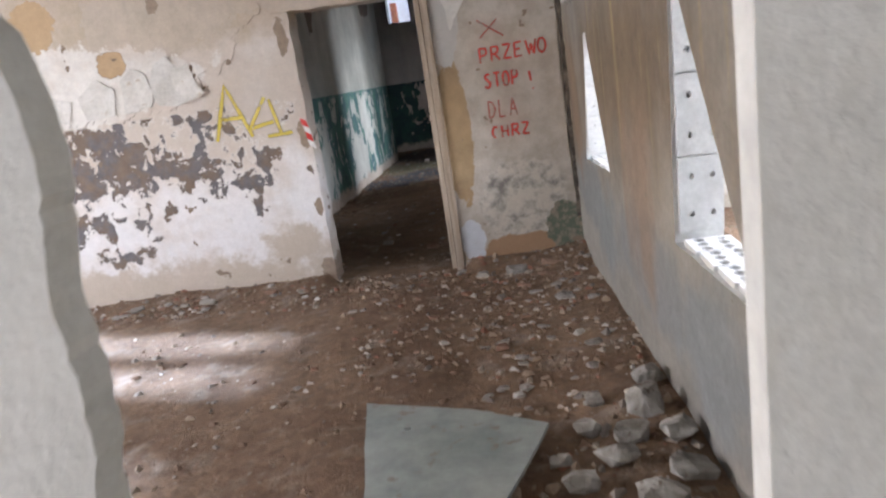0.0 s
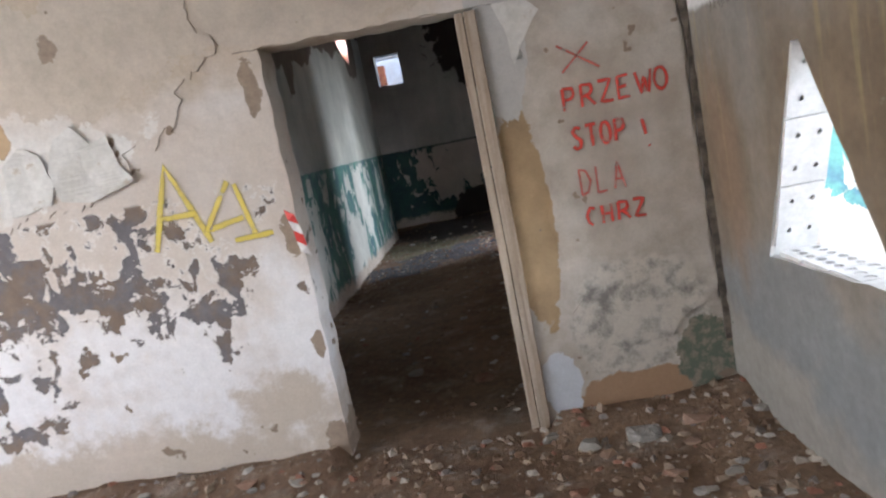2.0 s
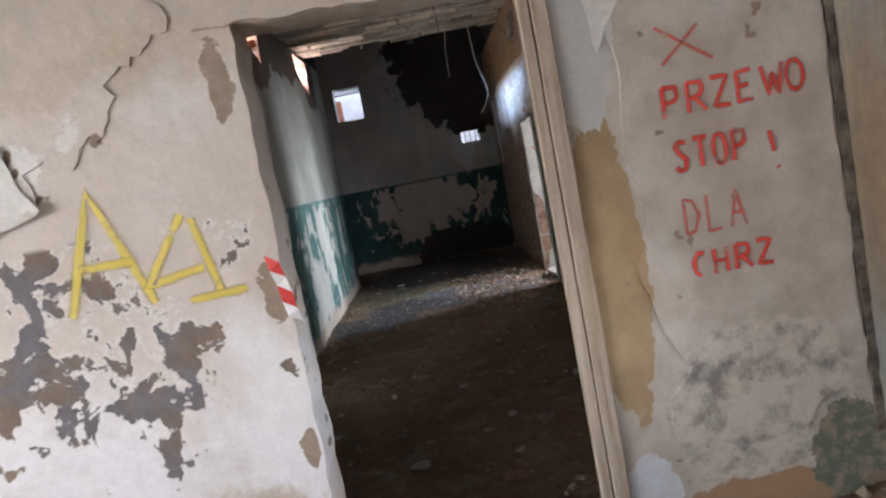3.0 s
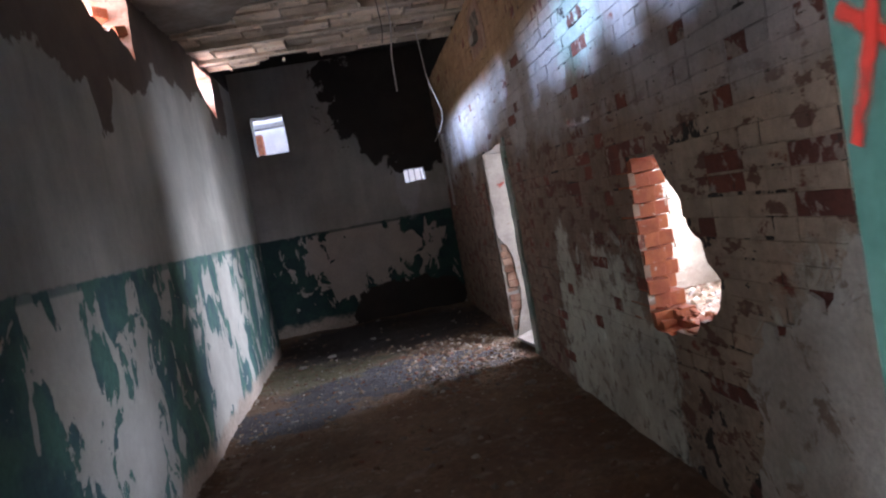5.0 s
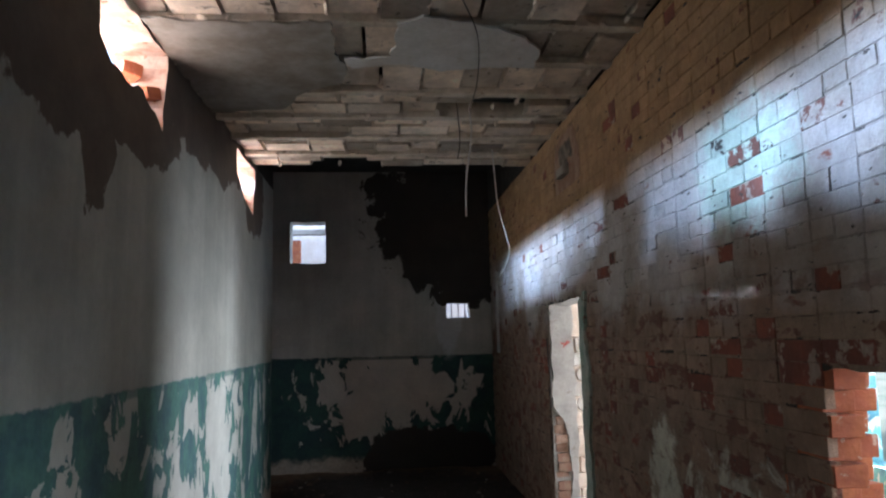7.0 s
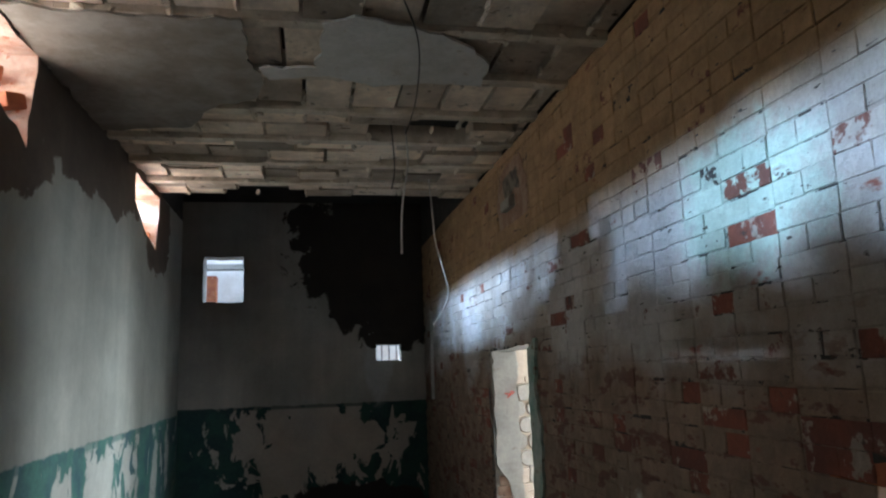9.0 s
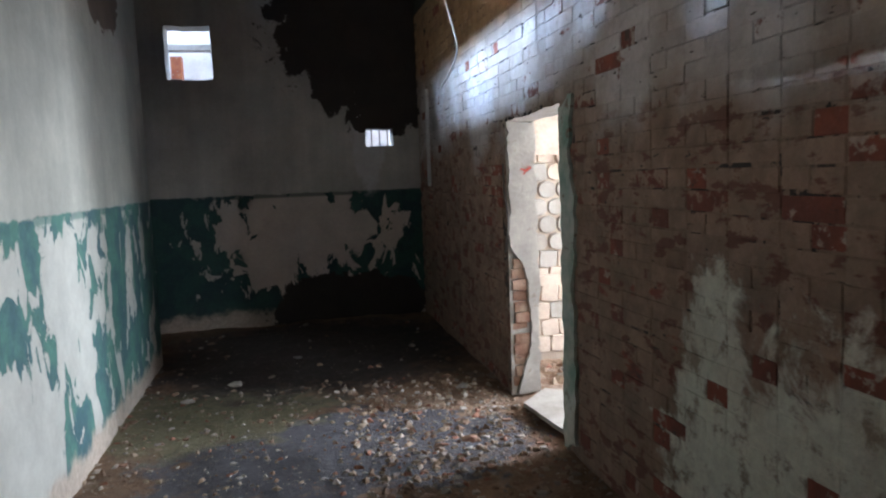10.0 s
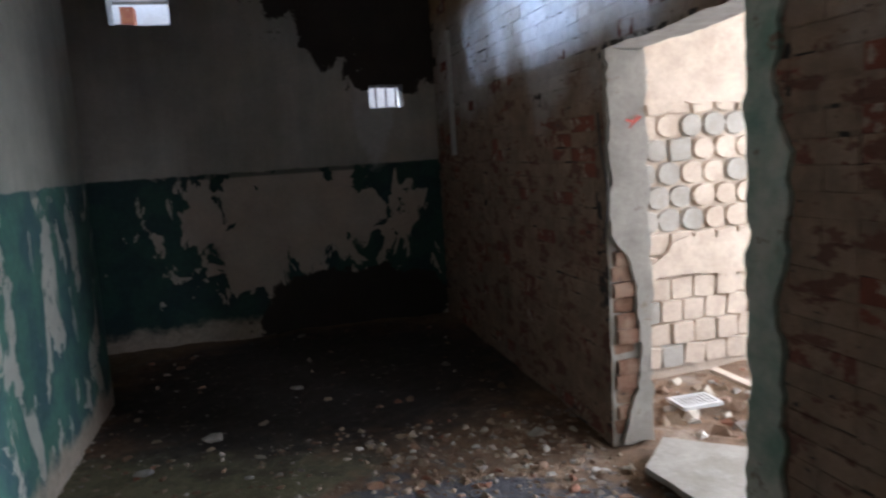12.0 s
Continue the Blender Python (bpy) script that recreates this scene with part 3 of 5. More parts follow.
def floor_height(x, y):
    h = 0.035 * noise.noise(Vector((x * 1.1, y * 1.1, 0))) + 0.022 * noise.noise(Vector((x * 3.7, y * 3.7, 4))) + 0.012 * noise.noise(Vector((x * 11, y * 11, 9)))
    h += 0.07 * math.exp(-((y - 4.95) / 0.16) ** 2) * (0.0 if -0.05 < x < 1.05 else 1.0)
    if y < 5:
        h += 0.06 * math.exp(-((x - 2.05) / 0.25) ** 2)
    return h - 0.01


def make_floor():
    xs, ys = np.arange(-5.2, 5.21, 0.065), np.arange(-3.2, 19.2, 0.065)
    verts = [(x, y, floor_height(x, y)) for y in ys for x in xs]
    n = len(xs)
    faces = [(j * n + i, j * n + i + 1, (j + 1) * n + i + 1, (j + 1) * n + i) for j in range(len(ys) - 1) for i in range(n - 1)]
    me = bpy.data.meshes.new("floor")
    me.from_pydata(verts, [], faces)
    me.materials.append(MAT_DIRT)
    me.polygons.foreach_set("use_smooth", [True] * len(faces))
    return tagged(new("floor", me), "brown dirt floor strewn with plaster crumbs", "floor", "", "structure")


make_floor()

# ---- room with the spray-painted wall ----
bm = bmesh.new()
plate(bm, [(-5.2, -0.35)] + ragged([(0.0, -0.35), (0.0, 2.1), (1.04, 2.08), (1.04, -0.35)], 3, 0.06, 0.012, False) + [(2.45, -0.35), (2.45, CEIL), (-5.2, CEIL)], [], xz(5.0), 0, 0.22)
WALL_A = obj("wall_door", bm, MAT_A, None, "peeling cream limewashed wall with spray paint round a doorway", "wall", "", "structure")


def win_x(y):
    return 1.985 + 0.055 * (5 - y)


TRI_1 = ragged([(3.62, 0.83), (4.46, 0.80), (4.09, 1.6), (4.04, 1.6)], 5, 0.08, 0.008)
TRI_2 = ragged([(1.55, 0.74), (2.36, 0.74), (2.25, 1.68), (2.17, 1.68)], 7, 0.08, 0.008)
bm = plate(bmesh.new(), rect(-3.2, 5.0, -0.35, CEIL), [TRI_1, TRI_2], lambda u, v, d: (win_x(u) + d, u, v), 0, 0.18, 1)
obj("wall_windows", bm, [MAT_WIN, MAT_HOLLOW], None, "brown-stained grey plaster wall with narrow triangular openings", "wall", "", "structure")


def hollow_sill(tri, label):
    """White perforated bricks that line the bottom and the far side of an opening."""
    y0, y1, z0 = min(p[0] for p in tri), max(p[0] for p in tri), min(p[1] for p in tri)
    thing = holder("perforated_brick_lining", (win_x(y0), y0, z0), label, "brick")
    n = 4
    for k in range(n):
        a, b = y0 + 0.04 + (y1 - y0 - 0.08) * k / n, y0 + 0.04 + (y1 - y0 - 0.08) * (k + 1) / n - 0.008
        bm = bmesh.new()
        cells = []
        x0 = win_x(a) + 0.012
        for i in range(2):
            for j in range(3):
                cx, cy = 0.045 + i * 0.075, a + (b - a) * (j + 0.5) / 3
                cells.append([(cx + 0.021 * math.cos(q * math.tau / 8), cy + 0.024 * math.sin(q * math.tau / 8)) for q in range(8)])
        plate(bm, [(0, a), (0.165, a), (0.165, b), (0, b)], cells, lambda u, v, d: (x0 + u, v, z0 - 0.02 + d), 0, 0.045)
        under(obj("brick", bm, MAT_HOLLOW), thing)
    foot, head = max(tri, key=lambda p: p[0] - p[1] * 0.2), max(tri, key=lambda p: p[1] + p[0] * 0.05)
    foot, head = Vector((foot[0] - 0.012, z0 + 0.03)), Vector((head[0] - 0.012, head[1]))
    for k in range(3):
        bm = bmesh.new()
        a, b = 0.02 + k * 0.325, 0.02 + (k + 1) * 0.325 - 0.01
        cells = [[(0.045 + i * 0.075 + 0.010 * math.cos(q * math.tau / 8), a + (b - a) * (j + 0.5) / 2 + 0.013 * math.sin(q * math.tau / 8)) for q in range(8)] for i in range(2) for j in range(2)]
        x0 = win_x(foot.x) + 0.014

        def lean(u, v, d):
            q = foot.lerp(head, v)
            return (x0 + u, q.x - d, q.y)
        plate(bm, [(0, a), (0.16, a), (0.16, b), (0, b)], cells, lean, 0, 0.02)
        under(obj("brick", bm, MAT_HOLLOW), thing)


hollow_sill(TRI_1, "white perforated bricks on a triangular window sill")
hollow_sill(TRI_2, "white perforated bricks on a broken window sill")
# wall with the doorway through which the walk begins
entry_left = ragged([(0.95, -0.35), (0.95, 0.8), (0.955, 1.0), (0.985, 1.22), (0.995, 1.4), (1.01, 1.5), (0.99, 1.62), (0.93, 1.72), (0.9, 2.15)], 11, 0.02, 0.016, False)
bm = plate(bmesh.new(), [(-5.2, -0.35)] + entry_left + [(1.85, 2.15), (1.85, -0.35), (2.24, -0.35), (2.24, CEIL), (-5.2, CEIL)], [], xz(0.5), 0, 0.07, 1)
# right jamb's edge gets darker plaster to offset the strong light on it
for f in bm.faces:
    if f.material_index and f.calc_center_median().x > 1.7:
        f.material_index = 2
obj("wall_entry", bm, [MAT_GREY, MAT_GREY, MAT_WIN], None, "pale grey plaster wall with a broken doorway", "wall", "", "structure")

# out of view; the last hole is added only for the entry fill lamp
bm = plate(bmesh.new(), rect(-3.2, 5.22, -0.35, CEIL), [rect(0.5, 1.7, 0.9, 2.3), rect(2.1, 3.3, 0.9, 2.3), rect(3.95, 4.36, 0.95, 2.38), rect(4.5, 4.9, 0.95, 2.38), rect(-2.0, -0.8, 0.9, 2.3)], yz(-5.2), 0, 0.2)
obj("wall_west", bm, MAT_GREY, None, "pale plaster wall with open window holes", "wall", "", "structure")
obj("wall_south", boxes((-5.2, 5.2, -3.4, -3.2, -0.35, CEIL)), MAT_GREY, None, "pale grey plaster end wall", "wall", "", "structure")
obj("ceiling", boxes((-5.2, 2.5, -3.4, 5.22, CEIL, CEIL + 0.2)), MAT_SKIM, None, "dusty plaster ceiling", "ceiling", "", "structure")

# ---- long dark room ----
XL, XR, YB = -0.84, 1.80, 14.83
HOLES_L = [ragged([(8.64, 3.0), (8.78, 2.92), (8.98, 2.9), (9.2, 2.95), (9.52, 2.82), (9.58, 3.28), (8.62, 3.28)], 22, 0.06, 0.03),
           ragged([(11.5, 3.06), (11.75, 2.94), (12.2, 2.82), (12.3, 3.27), (11.48, 3.27)], 23, 0.06, 0.03)]
bm = plate(bmesh.new(), [(5.22, -0.35), (13.4, -0.35), (13.4, CEIL), (12.4, CEIL), (12.4, CEIL + 0.098), (5.22, CEIL + 0.098)], HOLES_L, lambda u, v, d: (XL - d, u, v), 0, 0.3, 1)
WALL_L = obj("wall_left", bm, [MAT_LEFT, MAT_REVEAL], None, "plaster wall with a flaking teal dado and broken openings under the ceiling", "wall", "", "structure")
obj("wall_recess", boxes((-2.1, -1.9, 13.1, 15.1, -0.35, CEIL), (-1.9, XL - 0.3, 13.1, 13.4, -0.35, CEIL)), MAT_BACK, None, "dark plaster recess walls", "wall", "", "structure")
HOLE_B1 = ragged(rect(-0.84, -0.38, 2.65, 3.2), 31, 0.08, 0.012)
HOLE_B2 = ragged(rect(1.2, 1.51, 1.91, 2.1), 32, 0.06, 0.012)
bm = plate(bmesh.new(), rect(-1.9, 2.07, -0.35, CEIL + 0.6), [HOLE_B1, HOLE_B2], xz(YB), 0, 0.27)
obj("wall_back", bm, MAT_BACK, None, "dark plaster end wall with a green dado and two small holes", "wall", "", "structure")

# brick wall: mortar core, then the bricks proud of it
DOOR_B = [(10.6, -0.1), (10.58, 0.4), (10.6, 0.9), (10.57, 1.3), (10.63, 1.92), (11.63, 1.9), (11.62, 1.45), (11.62, -0.1)]
HOLE_R = [(7.07, 0.98), (7.12, 0.86), (7.2, 0.8), (7.42, 0.7), (7.62, 0.66), (7.82, 0.7), (7.8, 1.0), (7.76, 1.3), (7.74, 1.5), (7.5, 1.52), (7.38, 1.38), (7.3, 1.3), (7.28, 1.2), (7.18, 1.14), (7.16, 1.04)]
core_hole, core_door = ragged([(p[0] + (0.24 if p[0] > 7.7 else 0), p[1]) for p in HOLE_R], 41, 0.05, 0.02), ragged(DOOR_B, 42, 0.05, 0.012)
bm = plate(bmesh.new(), [(5.22, -0.35), (YB, -0.35), (YB, CEIL), (5.22, CEIL)], [core_hole, core_door], yz(XR + 0.0005), 0, 0.1995, [0, 1, 2])
WALL_BRICK = obj("wall_brick", bm, [MAT_MORTAR, MAT_RED, MAT_CONCRETE], None, "old brick wall with remains of whitewash, a doorway and a knocked-out hole", "wall", "", "structure")

# ceiling of clay blocks between cement ribs: one mesh
def clay_ceiling():
    rnd = random.Random(5)
    bm = bmesh.new()

    def add(mi, *d):
        n0 = len(bm.faces)
        box(bm, *d)
        bm.faces.ensure_lookup_table()
        for f in bm.faces[n0:]:
            f.material_index = mi

    def clot(c, size):
        n0 = len(bm.faces)
        chunk(bm, c, size, rnd, 0.9)
        bm.faces.ensure_lookup_table()
        for f in bm.faces[n0:]:
            f.material_index = 1
    # near-black backing paints the shade between blocks and above the far end
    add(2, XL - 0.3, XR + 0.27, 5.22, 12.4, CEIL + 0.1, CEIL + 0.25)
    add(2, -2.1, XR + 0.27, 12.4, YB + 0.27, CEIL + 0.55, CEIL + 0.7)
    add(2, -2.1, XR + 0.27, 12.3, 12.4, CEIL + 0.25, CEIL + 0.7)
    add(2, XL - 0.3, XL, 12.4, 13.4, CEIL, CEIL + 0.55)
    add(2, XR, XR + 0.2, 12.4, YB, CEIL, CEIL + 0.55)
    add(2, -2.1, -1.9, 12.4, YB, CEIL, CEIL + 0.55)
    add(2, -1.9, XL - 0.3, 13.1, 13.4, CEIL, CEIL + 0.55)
    add(1, 0.562, 0.598, 7.56, 7.96, CEIL - 0.035, CEIL + 0.05)
    pitch, y = 0.53, 5.42
    while y < 12.3:
        w = 0.075
        at = XL
        while at < XR:
            to = min(at + rnd.uniform(0.2, 0.5), XR)
            add(1, at, to, y + rnd.uniform(-0.012, 0.01), y + w + rnd.uniform(-0.014, 0.012), CEIL - 0.022 + rnd.uniform(-0.01, 0.008), CEIL + 0.1)
            at = to
        for _ in range(14):
            bx, by = rnd.uniform(XL + 0.05, XR - 0.05), y + rnd.choice((0.0, w)) + rnd.uniform(-0.01, 0.01)
            clot((bx, by, CEIL - 0.012), (rnd.uniform(0.02, 0.07), rnd.uniform(0.012, 0.03), 0.022))
        for row in range(2 if y > 9.9 else 1):
            rows = 2 if y > 9.9 else 1
            ya, yb = y + w + (pitch - w) * row / rows, y + w + (pitch - w) * (row + 1) / rows
            x = XL + rnd.uniform(-0.2, 0)
            while x < XR:
                wid = 0.265 if rows == 1 else rnd.choice((0.3, 0.265, 0.4))
                xa, xb = max(x, XL), min(x + wid - rnd.uniform(0.012, 0.03), XR)
                gone = (xa < 1.36 and xb > 1.12 and ya < 10.62 and yb > 10.4) or (xa < 0.0 and xb > -0.3 and ya < 12.2 and yb > 12.1)
                if xb - xa > 0.03 and not gone:
                    add(0, xa, xb, ya + 0.005, yb - rnd.uniform(0.005, 0.016), CEIL + rnd.uniform(-0.006, 0.03), CEIL + 0.1)
                if x > XL + 0.1:
                    for _ in range(rnd.choice((0, 1, 2, 3))):
                        clot((x - 0.01 + rnd.uniform(-0.008, 0.008), rnd.uniform(ya + 0.03, yb - 0.03), CEIL + 0.004), (rnd.uniform(0.008, 0.02), rnd.uniform(0.02, 0.09), 0.028))
                x += wid
        y += pitch
    return obj("ceiling", bm, [MAT_CEIL, MAT_RIB, MAT_VOID], None, "ceiling of bare clay blocks between cement ribs", "ceiling", "", "structure")


clay_ceiling()


def skim(name, loop, seed, label, skin=None):
    bm = plate(bmesh.new(), ragged(loop, seed, 0.05, 0.035), [], lambda u, v, d: (u, v, CEIL - 0.034 + d), 0, 0.012)
    return obj(name, bm, skin or MAT_SKIM, None, label, "plaster")


skim("ceiling_plaster_patch", [(XL, 9.1), (-0.1, 9.15), (0.12, 9.12), (0.13, 9.62), (0.16, 9.72), (0.12, 10.0), (-0.1, 10.12), (-0.3, 10.5), (XL, 10.6)], 51, "patch of darker plaster clinging to the clay ceiling")
skim("ceiling_plaster_patch", [(0.46, 9.12), (0.6, 9.03), (0.9, 9.12), (1.1, 9.22), (1.3, 9.45), (1.32, 9.7), (1.0, 9.7), (0.74, 9.78), (0.5, 9.66), (0.2, 9.74), (0.16, 9.6), (0.44, 9.57)], 53, "pale patch of old plaster clinging to the clay ceiling", MAT_SHEET)
skim("ceiling_plaster_patch", [(XL, 5.3), (0.6, 5.3), (0.3, 6.3), (XL, 6.9)], 52, "patch of old plaster clinging to the clay ceiling")


# unseen walls added to block the sun and shape the band of light
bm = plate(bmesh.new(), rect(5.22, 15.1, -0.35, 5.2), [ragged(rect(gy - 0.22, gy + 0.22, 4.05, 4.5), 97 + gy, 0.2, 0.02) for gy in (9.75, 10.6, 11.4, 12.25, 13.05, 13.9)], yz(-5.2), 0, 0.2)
obj("wall_ruin", bm, MAT_WHITE, None, "added tall white wall, unseen, with narrow gaps that shape the light", "wall", "", "structure")
obj("wall_ruin_end", boxes((-5.0, -2.1, 14.9, 15.1, -0.35, 4.2), (-5.2, -1.14, 5.0, 5.2, CEIL, 5.0)), MAT_REVEAL, None, "added brick end walls, unseen, that close off a roofless room", "wall", "", "structure")

# ---- bright side rooms seen through the openings ----
bm = plate(bmesh.new(), rect(-3.4, 12.7, -0.35, CEIL), [rect(11.2, 12.03, 0.4, 2.55), rect(9.7, 10.7, 0.4, 2.55), rect(6.4, 7.5, 0.95, 2.55), rect(0.6, 4.6, 0.7, 2.7)], yz(4.8), 0, 0.25)
obj("wall_east", bm, MAT_WHITE, None, "whitewashed outer wall with wide window openings", "wall", "", "structure")
obj("wall_cross", boxes((2.0, 4.8, 6.0, 6.2, -0.35, CEIL)), MAT_WHITE, None, "white cross wall with teal dado", "wall", "", "structure")
obj("ceiling_east", boxes((2.0, 5.05, 5.22, 12.7, CEIL, CEIL + 0.2), (2.5, 5.05, -3.4, 5.22, CEIL, CEIL + 0.2)), MAT_WHITE, None, "whitewashed ceiling of the side rooms", "ceiling", "", "structure")


def block_wall():
    core = obj("wall_blocks", boxes((2.0, 4.8, 12.428, 12.7, -0.35, CEIL)), MAT_BLOCK, None, "wall stacked of cream hollow blocks with rounded ends", "wall", "", "structure")
    rnd = random.Random(8)

    def lump(power, rx, rz):
        bm = bmesh.new()
        rings = []
        for d, k in ((0.08, 1.0), (0.02, 1.0), (0.004, 0.9)):
            ring = []
            for i in range(12):
                a = (i + 0.5) * math.tau / 12
                c, q = math.cos(a), math.sin(a)
                e = (abs(c) ** power + abs(q) ** power) ** (-1 / power)
                ring.append(bm.verts.new((c * rx * k * e, d, q * rz * k * e)))
            rings.append(ring)
        for r0, r1 in zip(rings, rings[1:]):
            for i in range(12):
                bm.faces.new((r0[i], r0[(i + 1) % 12], r1[(i + 1) % 12], r1[i]))
        bm.faces.new(rings[-1])
        bmesh.ops.recalc_face_normals(bm, faces=bm.faces)
        return bm
    shapes = []
    for nm, sides, sq in (("round_block", 2.6, False), ("block", 12, True)):
        for mt in (MAT_BLOCK, MAT_BLOCK_GREY):
            me = bpy.data.meshes.new(nm)
            b = lump(sides, 0.079, 0.0715)
            b.to_mesh(me)
            b.free()
            me.materials.append(mt)
            shapes.append((nm, me))
    z, row = 0.12, 0
    while z < CEIL - 0.08:
        x = 2.16 + (0.078 if row % 2 else 0)
        middle = 0.85 < z < 1.68
        while x < 4.75 and x < 4.2:
            sq = (not middle) if rnd.random() > 0.08 else middle
            grey = rnd.random() < (0.75 if middle else 0.05)
            nm, me = shapes[(2 if sq else 0) + (1 if grey else 0)]
            ob = new(nm, me)
            ob.parent = core
            ob.location = (x, 12.40 + rnd.uniform(-0.012, 0.012), z)
            ob.rotation_euler = (0, rnd.uniform(-0.15, 0.15), 0)
            s = rnd.uniform(0.94, 1.03) if middle else rnd.uniform(0.99, 1.03)
            ob.scale = (s, 1, s)
            x += 0.157
        z += 0.143
        row += 1


    bm = plate(bmesh.new(), ragged([(2.08, 1.69), (4.3, 1.66), (4.3, 2.6), (2.08, 2.6)], 99, 0.05, 0.02), [], xz(12.385), 0, 0.03)
    part("plaster", bm, MAT_BLOCK, core, "smooth cream plaster band")
    bm = plate(bmesh.new(), ragged([(2.08, 0.66), (2.5, 0.72), (2.7, 0.86), (3.0, 0.84), (3.2, 0.9), (4.3, 0.8), (4.3, 0.6), (3.4, 0.58), (2.8, 0.64), (2.08, 0.58)], 98, 0.05, 0.03), [], xz(12.39), 0, 0.03)
    part("plaster", bm, MAT_BLOCK, core, "ragged cream plaster patch")


# room behind the end wall, open to the sky
obj("wall_rear", boxes((-4, 4, 18.8, 19.1, -0.35, 6.5), (-4.2, -4, 15.1, 19.1, -0.35, 4.2), (4, 4.2, 15.1, 19.1, -0.35, 4.2)), MAT_REAR, None, "sunlit white walls of a roofless rear room", "wall", "", "structure")
obj("concrete_beam", boxes((-4, 4, 17.9, 18.1, 3.5, 3.58)), MAT_CONCRETE, None, "grey concrete beam across the roofless rear room", "beam")
obj("brick_pier", boxes((-1.14, -1.0, 17.25, 17.45, -0.02, 3.3)), MAT_RED, None, "orange brick pier in a roofless rear room", "pier")


grille = holder("window_grille", (1.355, YB + 0.06, 1.9), "thin rusty bars across a small hole in a wall", "grille")
for bar_x in (1.27, 1.36, 1.45):
    under(obj("bar", boxes((bar_x - 0.007, bar_x + 0.007, YB + 0.05, YB + 0.064, 1.89, 2.12)), MAT_METAL), grille)

# ---- spray paint on the door wall ----
LAYER = [0]


def stroke(bm, pts, w, put3):
    """A ribbon of paint just proud of the wall, through 2D points."""
    pts = [Vector(p) for p in pts]
    uv = bm.loops.layers.uv.verify()
    LAYER[0] = (LAYER[0] + 1) % 4
    d0 = LAYER[0] * 0.0009
    rows = []
    for i, p in enumerate(pts):
        d = (pts[min(i + 1, len(pts) - 1)] - pts[max(i - 1, 0)]).normalized()
        n = Vector((-d.y, d.x)) * w * 1.35 * (0.9 + 0.3 * noise.noise(Vector((p.x * 31, p.y * 31, 2))))
        rows.append((bm.verts.new(put3(*(p + n), d0)), bm.verts.new(put3(*(p - n), d0))))
    for i in range(len(pts) - 1):
        f = bm.faces.new((rows[i][0], rows[i + 1][0], rows[i + 1][1], rows[i][1]))
        for lp, val in zip(f.loops, (0, 0, 1, 1)):
            lp[uv].uv = (i / len(pts), val)


GLYPH = {
    "P": [[(0, 0), (0.05, 1)], [(0.05, 1), (0.6, 0.95), (0.65, 0.65), (0.5, 0.5), (0.03, 0.45)]],
    "R": [[(0, 0), (0.05, 1)], [(0.05, 1), (0.6, 0.95), (0.65, 0.7), (0.5, 0.52), (0.03, 0.45)], [(0.3, 0.48), (0.75, 0)]],
    "Z": [[(0, 1), (0.7, 0.97), (0.05, 0.03), (0.75, 0)]],
    "E": [[(0.65, 1), (0.05, 0.97), (0, 0), (0.65, 0.03)], [(0.03, 0.5), (0.5, 0.52)]],
    "W": [[(0, 1), (0.25, 0), (0.45, 0.7), (0.65, 0), (0.9, 1)]],
    "O": [[(0.35 + 0.35 * math.cos(a * math.tau / 12 + 1.6), 0.5 + 0.5 * math.sin(a * math.tau / 12 + 1.6)) for a in range(13)]],
    "S": [[(0.65, 0.92), (0.3, 1), (0.05, 0.8), (0.3, 0.55), (0.6, 0.35), (0.5, 0.05), (0.2, 0), (0, 0.15)]],
    "T": [[(0, 1), (0.75, 1)], [(0.38, 1), (0.36, 0)]],
    "D": [[(0.03, 0), (0.05, 1), (0.45, 0.9), (0.68, 0.5), (0.45, 0.1), (0.03, 0)]],
    "L": [[(0.05, 1), (0, 0), (0.6, 0.03)]],
    "A": [[(0, 0), (0.35, 1), (0.7, 0)], [(0.15, 0.38), (0.58, 0.38)]],
    "C": [[(0.6, 0.9), (0.3, 1), (0.05, 0.6), (0.1, 0.2), (0.35, 0)]],
    "H": [[(0, 0), (0.03, 1)], [(0.6, 0), (0.63, 1)], [(0, 0.5), (0.62, 0.5)]],
    "X": [[(0, 0.95), (1, 0.1)], [(0.05, 0.0), (0.8, 1)]],
    "!": [[(0.1, 1), (0.18, 0.45)], [(0.24, 0.06), (0.28, 0.0)]],
    "4": [[(0.55, 0), (0.5, 1), (0, 0.42), (0.75, 0.4)]],
}


def curve(pts, n=5):
    out = []
    for a, b in zip(pts, pts[1:]):
        out += [tuple(Vector(a).lerp(Vector(b), k / n)) for k in range(n)]
    return out + [pts[-1]]


def word(name, text, u0, v0, u1, v1, drop, w, material, parent, put3, label):
    """Letters between u0 and u1, v0 to v1 high, sinking by drop along the line."""
    n = len(text)
    for i, ch in enumerate(text):
        bm = bmesh.new()
        cw = (u1 - u0) / n
        for s in GLYPH[ch]:
            stroke(bm, [(u0 + cw * (i + p[0] * 0.95), v0 + (v1 - v0) * p[1] + drop * (i + p[0]) / n) for p in curve(s)], w, put3)
        part(name, bm, material, parent, label)


front = lambda u, v, d: (u, 4.996 - d, v)
coat = lambda u, v, d: (u, 4.983 - d, v)
word("letter", "X", 1.38, 1.70, 1.57, 1.83, -0.02, 0.008, MAT_REDFAINT, WALL_A, coat, "red spray-painted cross")
word("letter", "PRZEWO", 1.37, 1.525, 1.88, 1.625, 0.015, 0.010, MAT_REDPAINT, WALL_A, coat, "red spray-painted letter")
